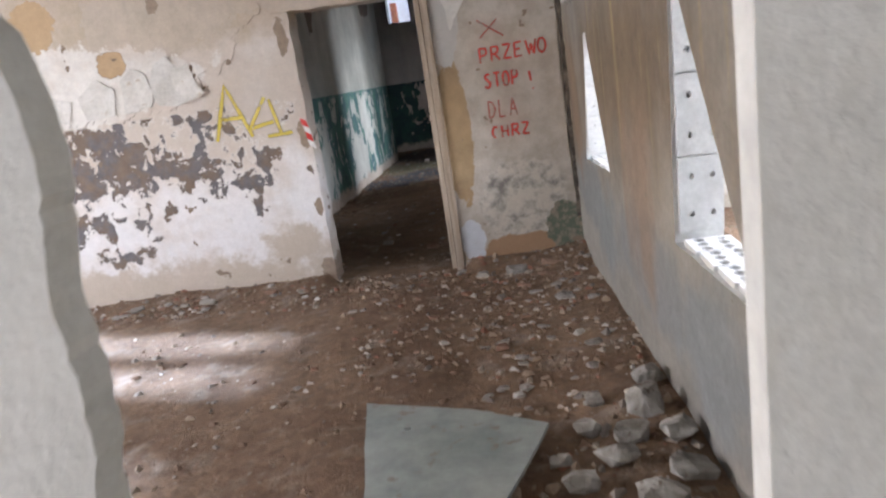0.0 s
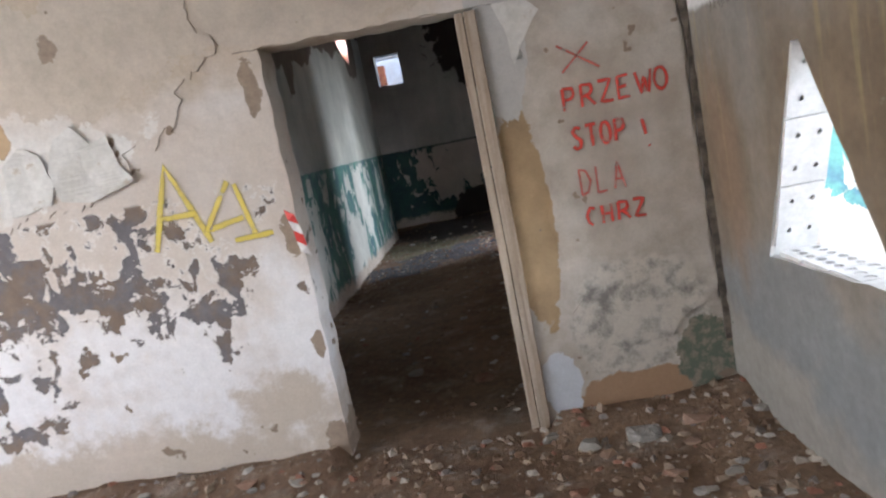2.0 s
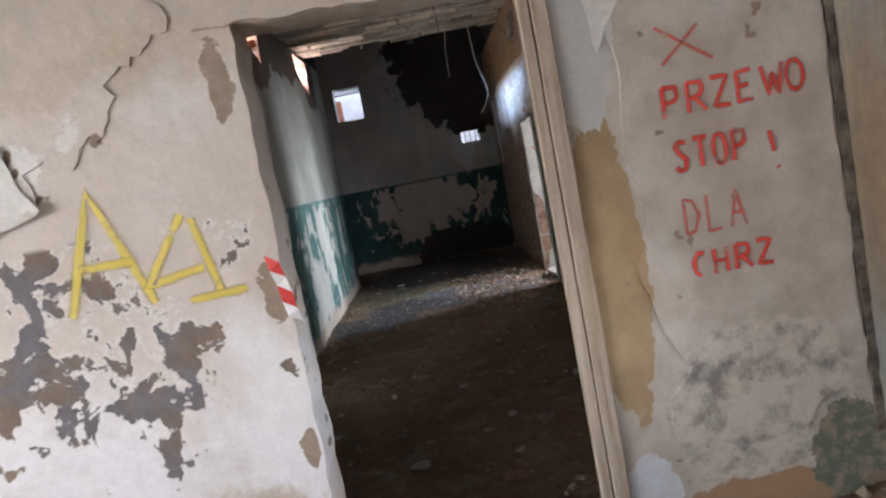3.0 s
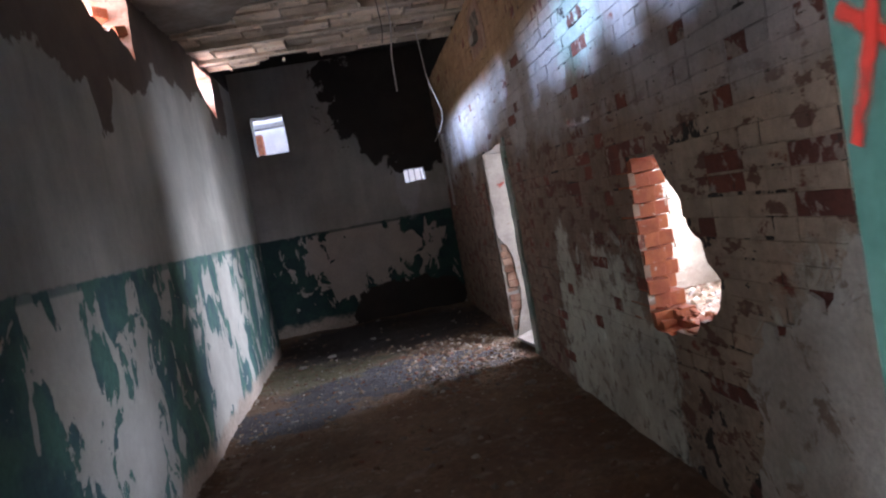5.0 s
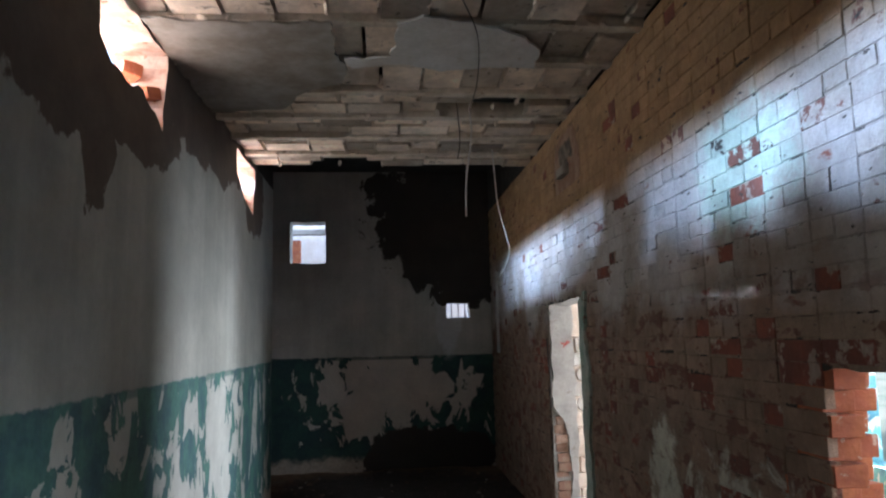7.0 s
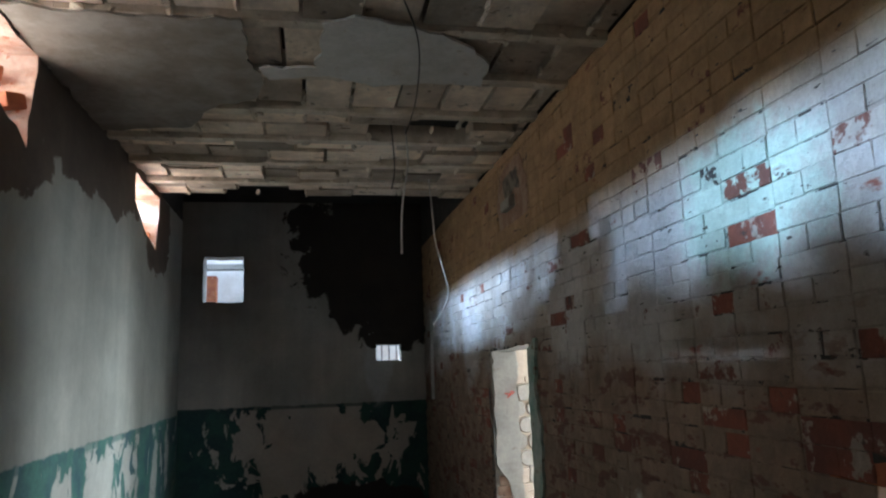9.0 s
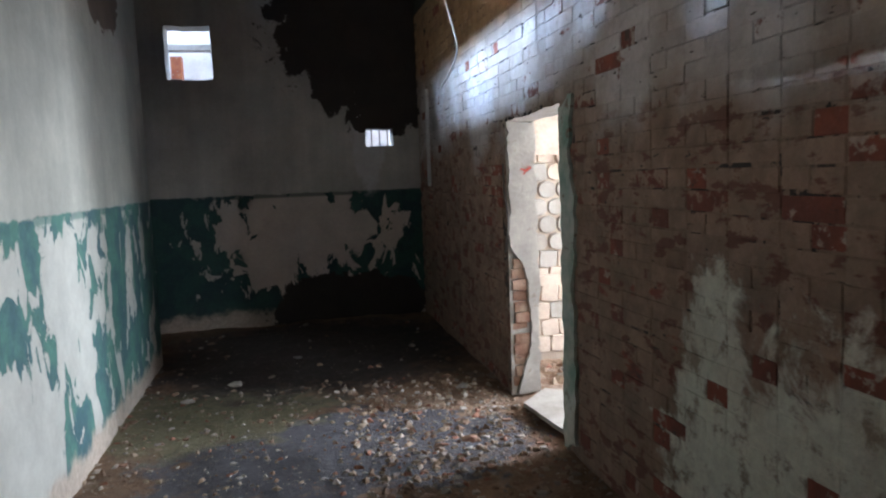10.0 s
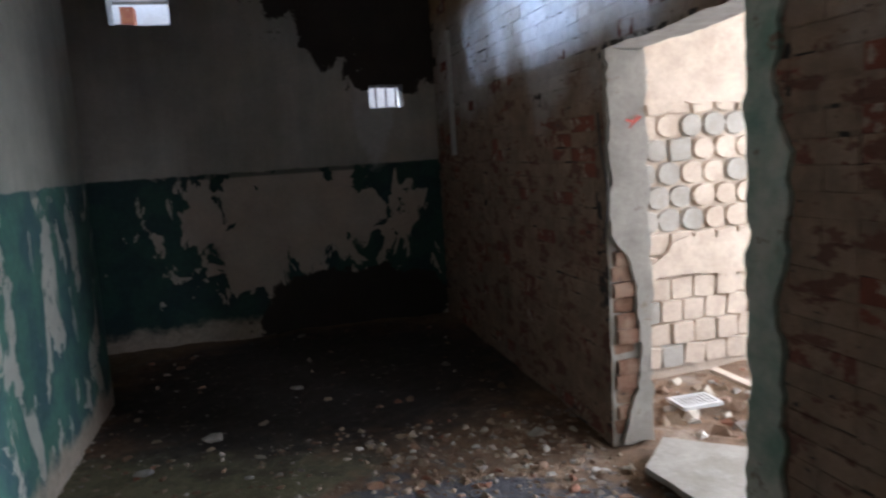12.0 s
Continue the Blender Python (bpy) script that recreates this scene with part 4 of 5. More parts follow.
word("letter", "STOP", 1.385, 1.34, 1.65, 1.44, 0.005, 0.011, MAT_REDPAINT, WALL_A, coat, "red spray-painted letter")
word("letter", "!", 1.70, 1.29, 1.82, 1.42, 0.0, 0.010, MAT_REDPAINT, WALL_A, coat, "red spray-painted mark")
word("letter", "DLA", 1.385, 1.12, 1.62, 1.245, 0.0, 0.008, MAT_REDFAINT, WALL_A, coat, "faded red spray-painted letter")
word("letter", "CHRZ", 1.39, 0.97, 1.69, 1.055, 0.005, 0.010, MAT_REDPAINT, WALL_A, coat, "red spray-painted letter")
word("letter", "A", -0.74, 1.24, -0.3, 1.65, 0.0, 0.021, MAT_YELLOW, WALL_A, front, "yellow spray-painted letter")
bm = bmesh.new()
for s in ([(-0.3, 1.52), (-0.46, 1.3), (-0.26, 1.33)], [(-0.27, 1.5), (-0.22, 1.24)], [(-0.33, 1.225), (-0.13, 1.23)]):
    stroke(bm, curve(s), 0.019, front)
part("letter", bm, MAT_YELLOW, WALL_A, "yellow spray-painted numeral")

bm = plate(bmesh.new(), ragged([(1.25, 0.40), (1.45, 0.34), (1.7, 0.36), (1.78, 0.46), (1.94, 0.5), (1.945, 1.3), (1.935, 2.1), (1.94, 3.0), (1.3, 3.0), (1.25, 2.2), (1.22, 1.95), (1.24, 1.6), (1.21, 1.45), (1.26, 1.2), (1.2, 1.05), (1.24, 0.9), (1.27, 0.78), (1.33, 0.66), (1.24, 0.55)], 65, 0.035, 0.02), [], xz(4.987), 0, 0.016)
part("plaster_coat", bm, MAT_A, WALL_A, "grey-beige plaster coat with ragged edges")
# dark strip on the surface paints the shade of a corner crack
bm = plate(bmesh.new(), ragged([(1.955, 0.3), (1.985, 0.3), (1.985, 2.6), (1.95, 2.6)], 66, 0.04, 0.012), [], xz(4.985), 0, 0.018)
part("corner_gap", bm, MAT_VOIDEDGE, WALL_A, "dark strip for the shade of a corner crack")

bm = plate(bmesh.new(), ragged([(-5.0, 1.53), (-3.4, 1.5), (-2.2, 1.535), (-1.5, 1.5), (-1.12, 1.53), (-0.8, 1.6), (-0.72, 1.74), (-0.5, 1.8), (-0.42, 2.0), (-0.2, 2.12), (-0.3, 2.3), (-0.5, 3.2), (-5.0, 3.2)], 67, 0.025, 0.06), [], xz(4.992), 0, 0.012)
part("limewash_coat", bm, MAT_A, WALL_A, "thick limewash coat that ends in a ragged edge")

# painted right-hand reveal of the doorway with its red cross
bm = plate(bmesh.new(), ragged([(5.085, 0.0), (5.216, 0.0), (5.216, 2.03), (5.085, 2.03)], 61, 0.05, 0.004), [], lambda u, v, d: (1.02 - d, u, v), -0.03, 0.0)
REVEAL = obj("door_reveal", bm, MAT_TEAL, None, "teal-painted plaster reveal with a red cross", "trim", "", "structure")
bm = bmesh.new()
side = lambda u, v, d: (1.016 - d, u, v)
stroke(bm, curve([(5.195, 1.60), (5.10, 1.53)]), 0.013, side), stroke(bm, curve([(5.13, 1.66), (5.15, 1.56), (5.195, 1.45)]), 0.013, side)
part("cross", bm, MAT_REDPAINT, REVEAL, "red spray-painted cross")

# wooden door post: two boards with a gap
post = holder("door_frame_post", (0.99, 5.0, 0), "weathered bare timber post of a missing door frame", "door frame")
for x0, x1, yy in ((0.945, 0.985, 4.985), (0.989, 1.045, 4.978)):
    b = boxes((x0, x1, yy, 5.022, -0.02, 2.06))
    bmesh.ops.bevel(b, geom=b.edges[:], offset=0.004, segments=1, affect="EDGES")
    under(obj("board", b, MAT_WOOD), post)

# lintel edge over the doorway
bm = plate(bmesh.new(), ragged([(-0.12, 2.1), (1.22, 2.07), (1.24, 2.2), (-0.1, 2.2)], 63, 0.05, 0.015), [], xz(4.975), 0, 0.03)
obj("lintel", bm, MAT_A, None, "crumbling plaster lintel over the doorway", "lintel", "", "structure")

block_wall()

# ---- loose things ----
def board_on_floor():
    bm = bmesh.new()
    plate(bm, ragged([(0.74, 2.62), (0.92, 1.7), (1.38, 1.7), (1.50, 2.05), (1.57, 2.28), (1.25, 2.46)], 71, 0.1, 0.006),
          [[(0.98 + 0.02 * math.cos(k), 2.33 + 0.014 * math.sin(k)) for k in (0, 1, 2, 3, 4, 5)]], lambda u, v, d: (u, v, 0.05 + d + (2.6 - v) * 0.02), 0, 0.018)
    obj("broken_board", bm, MAT_BOARD, None, "broken grey-green board lying on the dirt floor", "board")


board_on_floor()
rnd = random.Random(12)
LUMPS = [(1.98, 2.36, 0.11), (1.8, 2.0, 0.1), (2.04, 1.9, 0.1), (1.72, 2.28, 0.07), (1.88, 2.16, 0.09), (2.02, 2.62, 0.08), (1.66, 1.9, 0.08), (1.92, 1.76, 0.1), (1.78, 2.52, 0.06), (2.05, 2.12, 0.09), (1.6, 2.05, 0.05)]
for x, y, s in LUMPS:
    bm = bmesh.new()
    chunk(bm, (0, 0, 0), (s, s * rnd.uniform(0.55, 0.9), s * rnd.uniform(0.5, 0.85)), rnd, 0.85)
    bmesh.ops.subdivide_edges(bm, edges=bm.edges[:], cuts=3, use_grid_fill=True)
    for v in bm.verts:
        v.co *= 1 + 0.16 * noise.noise(v.co * 14 + Vector((x * 7, y * 7, 0))) + 0.07 * noise.noise(v.co * 45)
    ob = obj("concrete_lump", bm, MAT_LUMP, None, "broken lump of grey concrete on the floor", "rubble", "lumps beside the window wall")
    ob.location = (x, y, floor_height(x, y) + s * 0.4)
STONES = [(-0.17, 12.5, 0.07), (-0.47, 12.17, 0.06), (0.32, 13.19, 0.05), (0.22, 6.15, 0.07), (0.69, 5.87, 0.08), (0.1, 6.6, 0.04), (0.95, 6.5, 0.05), (1.2, 4.7, 0.07), (1.45, 4.72, 0.1), (1.7, 4.75, 0.09),
          (1.02, 4.85, 0.07), (-0.5, 4.8, 0.07), (-1.0, 4.75, 0.09), (-1.6, 4.72, 0.08), (0.9, 3.9, 0.05), (1.35, 3.3, 0.06), (1.6, 3.6, 0.05), (1.1, 4.3, 0.05), (1.75, 4.0, 0.07), (0.3, 4.2, 0.04),
          (1.5, 4.35, 0.06), (1.85, 3.2, 0.06), (-0.1, 5.5, 0.04), (0.5, 7.4, 0.05), (1.3, 7.2, 0.06), (1.5, 9.7, 0.06), (0.9, 10.2, 0.05), (1.3, 10.9, 0.06), (0.6, 11.6, 0.05), (1.5, 11.9, 0.06)]
more = random.Random(31)
for x0, x1, y0, y1, count, big in ((1.2, 2.0, 2.3, 4.7, 34, 0.05), (0.2, 1.6, 2.8, 4.6, 26, 0.035), (-2.2, -0.1, 4.5, 4.85, 24, 0.05), (0.7, 1.7, 9.9, 11.6, 26, 0.04), (-0.7, 1.2, 9.7, 12.2, 22, 0.03), (2.15, 3.2, 11.3, 12.2, 22, 0.06)):
    for _ in range(count):
        STONES.append((more.uniform(x0, x1), more.uniform(y0, y1), big * more.uniform(0.5, 1.0)))
for x, y, s in STONES:
    bm = bmesh.new()
    chunk(bm, (0, 0, 0), (s, s * 0.7, s * 0.6), rnd)
    ob = obj("stone", bm, rnd.choice((MAT_BLOCK_GREY, MAT_LUMP, MAT_OLDRED, MAT_CONCRETE)), None, "small broken piece of masonry on the dirt floor", "stone", "loose masonry pieces")
    ob.location = (x, y, floor_height(x, y) + s * 0.2)


def flake(pts, lift, seed, label):
    """A curled sheet of paint that stands off the wall at its rim."""
    bm = plate(bmesh.new(), ragged(pts, seed, 0.04, 0.012), [], lambda u, v, d: (u, 4.99 - d, v), 0, 0.003)
    cu, cv = sum(p[0] for p in pts) / len(pts), sum(p[1] for p in pts) / len(pts)
    bmesh.ops.subdivide_edges(bm, edges=bm.edges[:], cuts=1)
    for v in bm.verts:
        r = math.hypot(v.co.x - cu, v.co.z - cv)
        v.co.y -= lift * (r / 0.2) ** 2 * (0.5 + 0.5 * noise.noise(Vector((v.co.x * 8, v.co.z * 8, seed))))
    obj("paint_flake", bm, MAT_SHEET, None, label, "paint", "curling flakes on the door wall")


SHEET = "curled pale sheet of peeling paint on a wall"
flake([(-1.14, 1.58), (-0.98, 1.55), (-0.74, 1.62), (-0.81, 1.72), (-0.83, 1.86), (-0.93, 1.83), (-1.0, 1.93), (-1.1, 1.88), (-1.17, 1.74)], 0.028, 81, SHEET)
flake([(-1.42, 1.55), (-1.2, 1.57), (-1.16, 1.68), (-1.2, 1.82), (-1.3, 1.88), (-1.4, 1.8)], 0.03, 82, SHEET)
flake([(-1.75, 1.54), (-1.5, 1.55), (-1.47, 1.75), (-1.62, 1.84), (-1.78, 1.72)], 0.02, 84, SHEET)
flake([(-2.25, 1.55), (-1.9, 1.54), (-1.85, 1.7), (-2.1, 1.8)], 0.02, 85, SHEET)
flake([(1.18, 1.78), (1.22, 1.86), (1.33, 2.0), (1.22, 2.1), (1.1, 2.12), (1.16, 1.95)], 0.015, 83, "hanging white scrap of peeling paint")

# barrier tape left on the door jamb
tape = holder("barrier_tape", (0.0, 4.98, 1.1), "torn scrap of red and white barrier tape", "tape")
for i in range(4):
    z0 = 1.33 - i * 0.055
    bm = bmesh.new()
    plate(bm, [(-0.045 + 0.01 * i, z0), (0.002 + 0.01 * i, z0 - 0.03), (0.012 + 0.01 * i, z0 - 0.084), (-0.035 + 0.01 * i, z0 - 0.054)], [], lambda u, v, d: (u, 4.97 - d - 0.01 * math.sin(v * 40), v), 0, 0.002)
    under(obj("stripe", bm, MAT_TAPE_W if i % 2 else MAT_TAPE_R), tape)


def cable(pts, r, mat_, label):
    c = []
    for i in range(len(pts) - 1):
        p0, p1, p2, p3 = (Vector(pts[max(0, min(len(pts) - 1, i + k))]) for k in (-1, 0, 1, 2))
        for k in range(6):
            t = k / 6
            c.append(0.5 * ((2 * p1) + (p2 - p0) * t + (2 * p0 - 5 * p1 + 4 * p2 - p3) * t * t + (3 * p1 - p0 - 3 * p2 + p3) * t ** 3))
    c.append(Vector(pts[-1]))
    obj("hanging_cable", tube(bmesh.new(), c, r), mat_, None, label, "cable")


cable([(1.0, 10.5, CEIL + 0.11), (1.02, 10.48, 3.1), (0.98, 10.5, 2.8), (0.97, 10.5, 2.5)], 0.006, MAT_CABLE, "thin white cable hanging from the clay ceiling")
cable([(0.93, 10.62, CEIL + 0.11), (0.95, 10.6, 3.1), (0.93, 10.62, 2.95)], 0.004, MAT_CABLE_DARK, "thin dark wire hanging from the clay ceiling")
cable([(1.36, 11.7, CEIL + 0.11), (1.37, 11.6, 2.98), (1.38, 11.55, 2.76), (1.44, 11.55, 2.52), (1.465, 11.55, 2.38), (1.42, 11.55, 2.24), (1.34, 11.55, 2.12)], 0.0055, MAT_CABLE, "slack white cable hanging from a clay ceiling")

cable([(0.6, 8.15, 3.287), (0.74, 8.7, 3.272), (0.9, 9.2, 3.262), (0.99, 9.9, 3.268), (1.01, 10.49, 3.275)], 0.004, MAT_CABLE_DARK, "thin dark wire along a clay ceiling")

# junction box in a broken recess high on the brick wall
jb = holder("junction_box", (1.79, 10.9, 2.95), "grey metal junction box in a broken recess of a brick wall", "junction box")
b = boxes((1.75, 1.797, 10.74, 10.96, 2.87, 2.97))
for v in b.verts:
    v.co.z -= 0.03 if v.co.x < 1.76 and v.co.z > 2.9 else 0.0
bmesh.ops.bevel(b, geom=b.edges[:], offset=0.006, segments=2, affect="EDGES")
under(obj("body", b, MAT_BLOCK_GREY), jb)
bm = plate(bmesh.new(), ragged([(10.5, 2.74), (11.15, 2.7), (11.2, 3.0), (11.1, 3.2), (10.6, 3.22), (10.45, 3.0)], 96, 0.05, 0.05), [], yz(1.797), 0, 0.003)
under(obj("recess", bm, MAT_OLDRED), jb)
# flat dark sheet paints the shade inside the opening; nothing is cut out
bm = plate(bmesh.new(), ragged([(10.62, 2.98), (10.98, 2.98), (11.02, 3.12), (10.68, 3.14)], 94, 0.04, 0.03), [], yz(1.793), 0, 0.003)
under(obj("opening", bm, MAT_VOIDEDGE), jb)
sk = holder("wall_socket", (1.78, 7.19, 2.55), "broken black and white electrical fitting on a brick wall", "socket")
b = bmesh.new()
bmesh.ops.create_cone(b, cap_ends=True, segments=14, radius1=0.042, radius2=0.03, depth=0.03, matrix=Matrix.Translation((1.785, 7.19, 2.55)) @ Matrix.Rotation(math.pi / 2, 4, "Y"))
under(obj("base", b, MAT_HOLLOW), sk)
under(obj("insert", boxes((1.755, 1.775, 7.16, 7.215, 2.515, 2.57)), MAT_CABLE_DARK), sk)

cable([(1.79, 11.66, 1.62), (1.785, 11.63, 1.45), (1.79, 11.58, 1.25), (1.785, 11.6, 1.1), (1.79, 11.66, 1.0)], 0.007, MAT_CABLE_DARK, "dark wire beside a doorway in a brick wall")
# pale box stands in for an upright strip of light on the bricks
obj("wall_lit_strip", boxes((1.77, 1.8, 14.2, 14.27, 1.45, 2.45)), MAT_HOLLOW, None, "narrow pale upright strip standing for light on a brick wall", "batten")

# faint pencil scribble high on the window wall
bm = bmesh.new()
scrib = lambda u, v, d: (win_x(u) - 0.004 - d, u, v)
for k in range(9):
    y0 = 4.72 - k * 0.045
    stroke(bm, curve([(y0, 1.80 + 0.01 * (k % 3)), (y0 - 0.012, 1.86 + 0.01 * (k % 2)), (y0 - 0.02, 1.81)]), 0.0035, scrib)
obj("pencil_scribble", bm, MAT_DARKLINE, None, "faint dark pencil scribble on plaster", "writing")

# cement lining of the doorway in the brick wall, and its threshold
bm = plate(bmesh.new(), ragged([(1.84, 0.0), (1.90, 0.2), (1.95, 0.45), (1.94, 0.7), (1.90, 0.9), (1.83, 1.0), (1.81, 1.1), (1.80, 1.9), (2.004, 1.9), (2.004, 0.0)], 91, 0.035, 0.024), [], xz(11.585), 0, 0.04)
LIN = obj("door_lining_far", bm, MAT_CONCRETE, None, "grey cement lining of a doorway with a red mark", "trim", "", "structure")
bm = bmesh.new()
lin = lambda u, v, d: (u, 11.580 - d, v)
stroke(bm, curve([(1.89, 1.58), (1.93, 1.565), (1.97, 1.59)]), 0.011, lin), stroke(bm, curve([(1.95, 1.60), (1.91, 1.54)]), 0.009, lin)
part("mark", bm, MAT_REDFAINT, LIN, "faded red paint mark")
bm = plate(bmesh.new(), ragged([(10.44, 0.05), (10.6, 0.0), (10.6, 1.9), (10.42, 1.95), (10.47, 1.6), (10.4, 1.3), (10.46, 0.9), (10.42, 0.5)], 92, 0.035, 0.032), [], yz(1.778), 0, 0.02)
obj("door_lining_near", bm, simple("green_grey_plaster_edge", (0.2, 0.32, 0.26), (0.50, 0.52, 0.46), 5, 0.9, 0.01, 30, (0.2, 0.15, 0.11)), None, "ragged green-grey plaster edge of a doorway", "trim", "", "structure")
bm = plate(bmesh.new(), ragged([(1.76, 11.25), (1.83, 10.6), (2.2, 10.62), (2.35, 11.2), (2.0, 11.5)], 93, 0.08, 0.01), [], lambda u, v, d: (u, v, 0.02 + d), 0, 0.03)
obj("threshold_slab", bm, MAT_BLOCK_GREY, None, "pale cement slab lying in a doorway", "slab")

# drain grate and a plank in the bright room
grate = holder("drain_grate", (2.42, 11.86, 0.02), "cream plastic drain grate lying in rubble", "grate")
under(obj("rim", boxes((2.3, 2.32, 11.78, 11.95, 0.03, 0.05), (2.52, 2.54, 11.78, 11.95, 0.03, 0.05), (2.32, 2.52, 11.78, 11.795, 0.03, 0.05), (2.32, 2.52, 11.935, 11.95, 0.03, 0.05)), MAT_HOLLOW), grate)
for i in range(7):
    under(obj("bar", boxes((2.335 + i * 0.027, 2.347 + i * 0.027, 11.795, 11.935, 0.032, 0.048)), MAT_HOLLOW), grate)
b = boxes((-0.03, 0.03, -0.25, 0.25, -0.012, 0.012))
ob = obj("plank", b, MAT_BLOCK, None, "short pale plank lying on rubble", "plank")
ob.matrix_world = pose(2.75, 11.8, 0.09, 12, 0, 25)

# ---- rubble ----
def rubble(name, spots, seed, label):
    r = np.random.default_rng(seed)
    base = np.array([(0.95, -0.2, -0.3), (-0.85, 0.45, -0.3), (-0.5, -0.8, -0.3), (0.5, 0.85, -0.3), (0.55, -0.1, 0.6), (-0.4, 0.15, 0.7)], float)
    tri = [(0, 3, 4), (3, 1, 5), (3, 5, 4), (1, 2, 5), (2, 0, 4), (2, 4, 5), (0, 2, 1), (0, 1, 3)]
    verts, faces = [], []
    for x0, x1, y0, y1, count, lo, hi, lean in spots:
        for _ in range(count):
            x = x0 + (x1 - x0) * (r.random() ** lean if lean > 0 else 1 - r.random() ** -lean)
            y = y0 + (y1 - y0) * r.random()
            s = lo + (hi - lo) * r.random() ** 3
            a = r.random() * 6.28
            ca, sa = math.cos(a), math.sin(a)
            p = base * (1 + r.uniform(-0.3, 0.3, base.shape)) * s * np.array([1, r.uniform(0.6, 1), r.uniform(0.35, 0.75)])
            k = len(verts)
            h = floor_height(x, y) + s * 0.1
            verts += [(x + q[0] * ca - q[1] * sa, y + q[0] * sa + q[1] * ca, h + q[2]) for q in p]
            faces += [tuple(i + k for i in t) for t in tri]
    me = bpy.data.meshes.new(name)
    me.from_pydata(verts, [], faces)
    me.materials.append(MAT_RUBBLE)
    return tagged(new(name, me), label, "rubble", "", "stuff")


rubble("rubble", [(-4, 2.05, 4.45, 4.98, 1500, 0.006, 0.042, 1), (1.2, 2.1, 0.7, 4.9, 1300, 0.006, 0.042, -1.6), (-3, 2, 1.0, 4.5, 1500, 0.005, 0.035, 1), (0.5, 1.6, 3.0, 4.4, 350, 0.008, 0.04, 1)], 1, "plaster crumbs and broken brick on a dirt floor")
rubble("rubble", [(XL, XR, 5.2, 9.6, 900, 0.006, 0.04, 1), (XL, XR, 9.5, 12.3, 2000, 0.005, 0.03, 1), (0.6, XR, 9.9, 12.2, 1500, 0.006, 0.042, 1), (XL, XR, 12.2, 14.7, 110, 0.008, 0.05, 1), (XL, XL + 0.25, 5.3, 13.2, 300, 0.006, 0.04, 2)], 2, "plaster crumbs and broken brick on a dark floor")
rubble("rubble", [(2.1, 4.7, 6.3, 12.35, 2200, 0.015, 0.09, 1), (2.4, 4.7, 0.5, 5.9, 900, 0.02, 0.12, 1)], 3, "heap of pale broken masonry in a bright room")

# ---- damp plaster left on the lower brick wall ----
low = ragged([(5.3, 0.0), (7.0, 0.0), (6.97, 0.2), (6.9, 0.45), (6.95, 0.62), (6.78, 0.85), (6.7, 0.8), (6.5, 1.0), (6.42, 0.93), (6.25, 1.18), (6.0, 1.1), (5.9, 1.24), (5.7, 1.2), (5.55, 1.32), (5.3, 1.28)], 95, 0.022, 0.05)
bm = plate(bmesh.new(), low, [], yz(XR - 0.02), 0, 0.02)
part("plaster", bm, MAT_LOWPLASTER, WALL_BRICK, "damp stained plaster remnant")

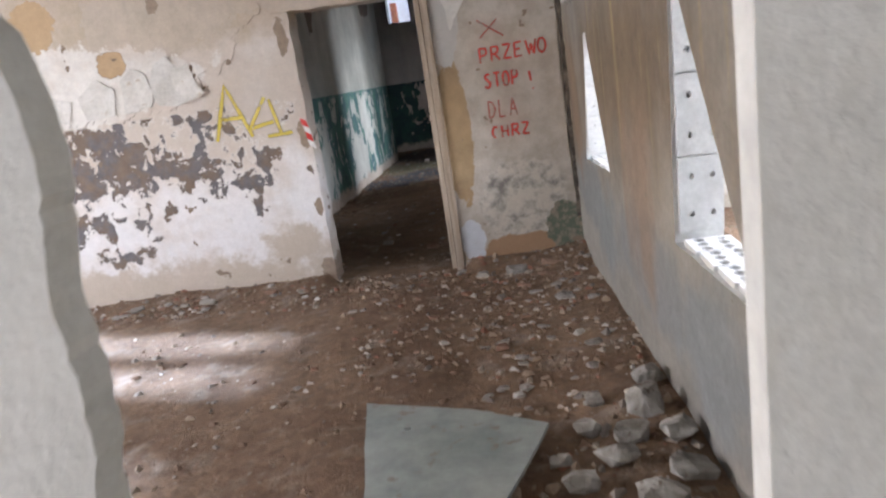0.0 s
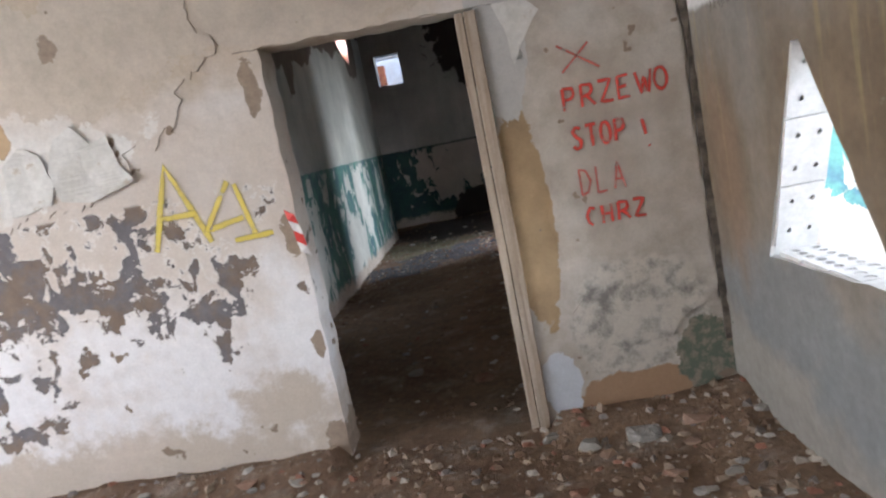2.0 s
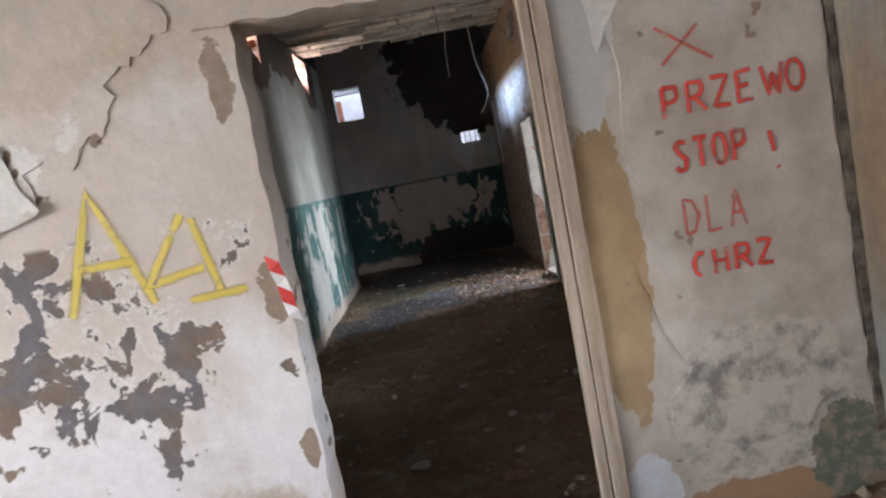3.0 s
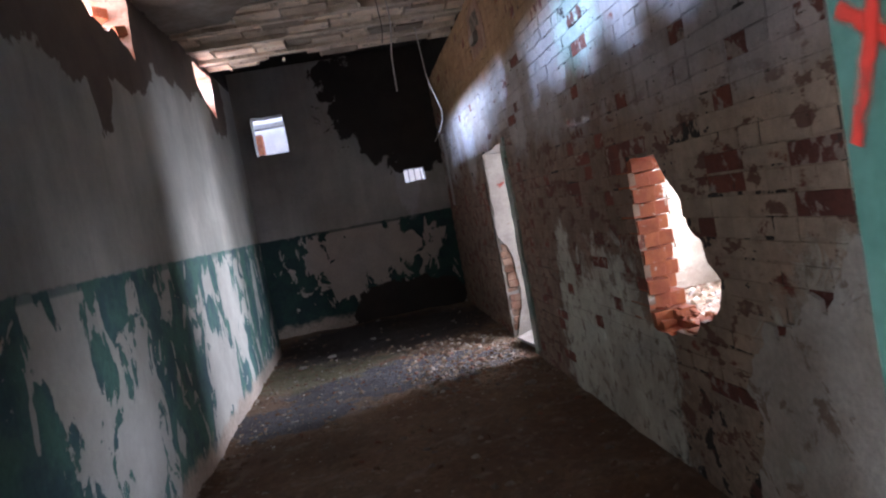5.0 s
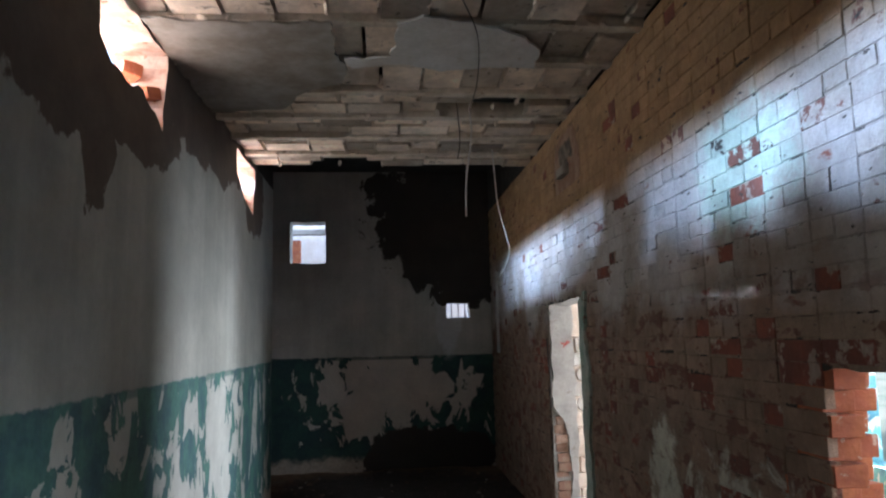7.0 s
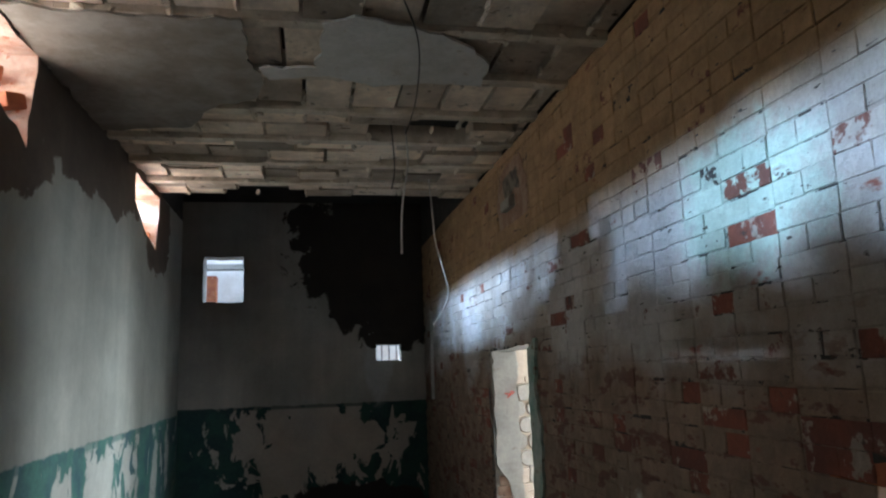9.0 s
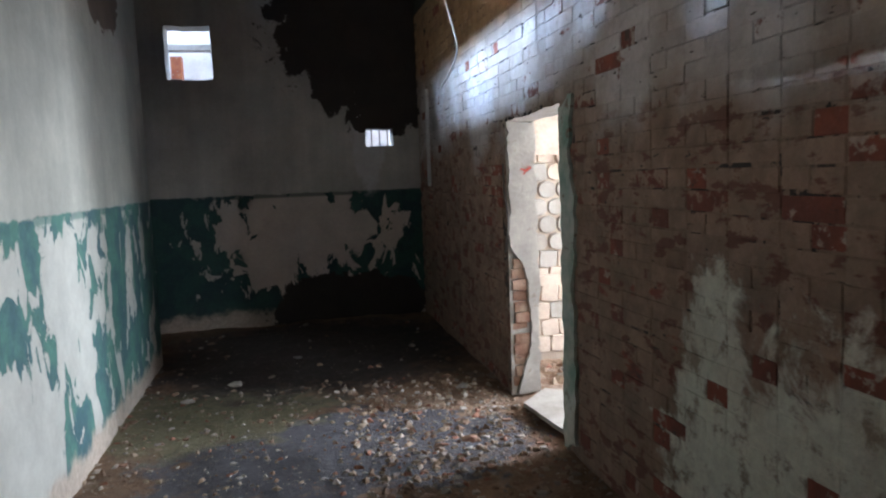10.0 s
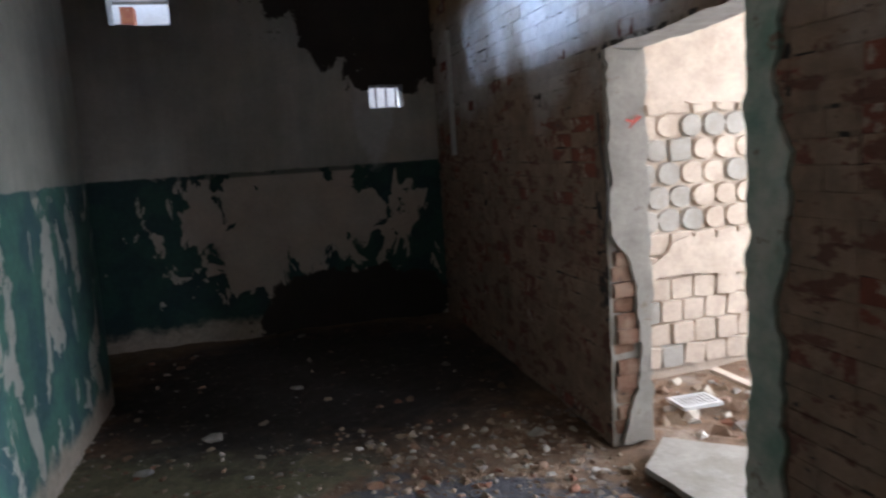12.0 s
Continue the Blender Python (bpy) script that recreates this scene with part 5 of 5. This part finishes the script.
# ---- bricks, nearest stretch singly, the rest joined ----
def lay_bricks():
    r = random.Random(77)
    variants = []
    for half in (0.1292, 0.0642):
        for k in range(8):
            bm = bmesh.new()
            gap = (0.0, 0.0, 0.0, 0.0, 0.006, 0.011, 0.0, 0.008)[k]
            end = (0.0, 0.0, 0.0, 0.008, 0.0, 0.012, 0.006, 0.0)[k]
            vs = box(bm, -0.006, 0.03, -half + end, half, -0.0378 + gap, 0.0378)
            for v in vs:
                v.co += Vector((r.uniform(-0.0015, 0.0015), r.uniform(-0.002, 0.001), r.uniform(-0.002, 0.0012)))
            bmesh.ops.bevel(bm, geom=[e for e in bm.edges if all(v.co.x < 0.01 for v in e.verts)], offset=0.0025, segments=1, affect="EDGES")
            me = bpy.data.meshes.new("brick")
            bmesh.ops.recalc_face_normals(bm, faces=bm.faces)
            bm.to_mesh(me)
            bm.free()
            me.materials.append(MAT_BRICK)
            variants.append(me)
    stripped = []
    for me in variants:
        me = me.copy()
        me.materials[0] = MAT_BARE
        stripped.append(me)
    coords = [[tuple(v.co) for v in me.vertices] for me in variants]
    polys = [[tuple(p.vertices) for p in me.polygons] for me in variants]
    far_v, far_f, far_m = [], [], []
    # stretches where the wash and the face of the bricks have come away
    bald = [(6.72, 7.06, 1.34, 1.44), (6.74, 6.9, 1.2, 1.36), (6.3, 6.6, 1.2, 1.28), (6.6, 6.8, 1.76, 1.86), (7.6, 8.02, 1.5, 1.6), (6.3, 6.5, 1.38, 1.5), (8.0, 8.3, 2.18, 2.26), (9.5, 9.8, 2.36, 2.5)]
    z, row = 0.04, 0
    while z < CEIL - 0.02:
        header = row % 2
        pitch = 0.13 if header else 0.26
        y = 5.22 + (0.065 if header else 0.13)
        while y < YB - 0.1:
            clear = all(not inside((y + a, z + b), lp) for lp in (HOLE_R, DOOR_B) for a in (-pitch * 0.42, 0, pitch * 0.42) for b in (-0.02, 0.02))
            lost = r.random() < 0.012
            if clear and not lost and not (10.45 < y < 11.2 and 2.78 < z < 3.2):
                k = r.randrange(8) + 8 * header
                dx, tilt = r.uniform(-0.0015, 0.0015), r.uniform(-0.006, 0.006)
                at = (XR + 0.001 + dx, y + r.uniform(-0.001, 0.001), z + r.uniform(-0.0006, 0.0006) + 0.02 * noise.noise(Vector((y * 0.8, z * 2, 5))))
                bare = any(a <= y <= b and c <= z <= d for a, b, c, d in bald) or r.random() < (0.08 if y < 7.6 and z > 1.1 else 0.08 if z < 1.9 else 0.045)
                at = (at[0] + (0.002 if bare else 0), at[1], at[2])
                if 7.4 < y < 9.9 and 1.45 < z < 2.7:
                    ob = new("brick", (stripped if bare else variants)[k])
                    ob.parent, ob.location, ob.rotation_euler = WALL_BRICK, at, (tilt, 0, 0)
                elif not (z < 0.5 and y < 9.5):
                    n = len(far_v)
                    far_v.extend((at[0] + c[0], at[1] + c[1], at[2] + c[2] + tilt * c[1]) for c in coords[k])
                    far_f.extend(tuple(i + n for i in p) for p in polys[k])
                    far_m.extend([1 if bare else 0] * len(polys[k]))
            y += pitch
        z += 0.077
        row += 1
    me = bpy.data.meshes.new("bricks")
    me.from_pydata(far_v, [], far_f)
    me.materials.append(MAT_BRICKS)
    me.materials.append(MAT_BARE)
    me.polygons.foreach_set("material_index", far_m)
    ob = tagged(new("bricks", me), "", "", "", "stuff")
    ob.parent = WALL_BRICK


lay_bricks()


def hole_bricks():
    """Raw bricks standing out in the broken far side and bottom of the hole."""
    r = random.Random(4)
    sizes, worn = [], []
    for long in (0.125, 0.06):
        me = bpy.data.meshes.new("raw_brick")
        bm = boxes((-0.056, 0.056, -long, long, -0.035, 0.035))
        bmesh.ops.subdivide_edges(bm, edges=bm.edges[:], cuts=1)
        for v in bm.verts:
            v.co += Vector((r.uniform(-1, 1), r.uniform(-1, 1), r.uniform(-1, 1))) * 0.003
        bmesh.ops.bevel(bm, geom=[e for e in bm.edges if e.calc_face_angle(0) > 1], offset=0.003, segments=1, affect="EDGES")
        bm.to_mesh(me)
        bm.free()
        me.materials.append(MAT_RED)
        sizes.append(me)
        old = me.copy()
        old.materials[0] = MAT_OLDRED
        worn.append(old)

    def lay(me, at, turn):
        ob = new("raw_brick", me)
        ob.parent, ob.location = WALL_BRICK, at
        ob.rotation_euler = (r.uniform(-0.02, 0.02), r.uniform(-0.02, 0.02), turn + r.uniform(-0.04, 0.04))
    for i in range(11):
        z = 0.72 + i * 0.077
        lay(sizes[0], (XR + 0.058, 7.92 + (0.05 if i % 2 else 0) + r.uniform(-0.02, 0.015), z), 0)
        lay(sizes[0], (XR + 0.147, 7.99 + (0.0 if i % 2 else 0.05) + r.uniform(-0.03, 0.02), z), 0)
    for i in range(6):
        z = 0.74 - 0.035 * (i if i < 4 else 7 - i)
        lay(sizes[1], (XR + 0.075, 7.19 + i * 0.124, z + 0.01 * r.random()), 0)
        lay(sizes[1], (XR + 0.15, 7.2 + i * 0.124, z + 0.04 + 0.01 * r.random()), 0)
    for i in range(16):
        bm = bmesh.new()
        chunk(bm, (0, 0, 0), (0.03 * r.uniform(0.5, 1), 0.045 * r.uniform(0.5, 1), 0.02), r)
        ob = part("brick_shard", bm, MAT_RED, WALL_BRICK)
        y = 7.2 + 0.6 * r.random()
        ob.location, ob.rotation_euler = (XR + r.uniform(0.03, 0.16), y, 0.745 + 0.09 * abs(y - 7.5)), (r.uniform(-0.4, 0.4), r.uniform(-0.4, 0.4), 0)
    for at in ((-0.97, 9.32, 2.97), (-1.05, 9.46, 2.93), (-0.93, 9.5, 3.03), (-1.02, 8.93, 3.0), (-0.98, 11.72, 2.99), (-1.04, 12.12, 2.9), (-0.95, 12.2, 2.93), (-1.06, 12.2, 3.06), (-1.03, 9.5, 3.16)):
        ob = new("raw_brick", sizes[1])
        ob.parent, ob.location, ob.rotation_euler = WALL_L, at, (r.uniform(-0.3, 0.3), r.uniform(-0.2, 0.2), r.uniform(0, 3))
    lay(sizes[0], (XR + 0.02, 6.85, 2.83), 0.3)
    for i in range(12):
        lay(worn[1], (XR + 0.07 + r.uniform(-0.01, 0.02), 11.665 + r.uniform(-0.012, 0.02), 0.08 + i * 0.077), 0)


hole_bricks()
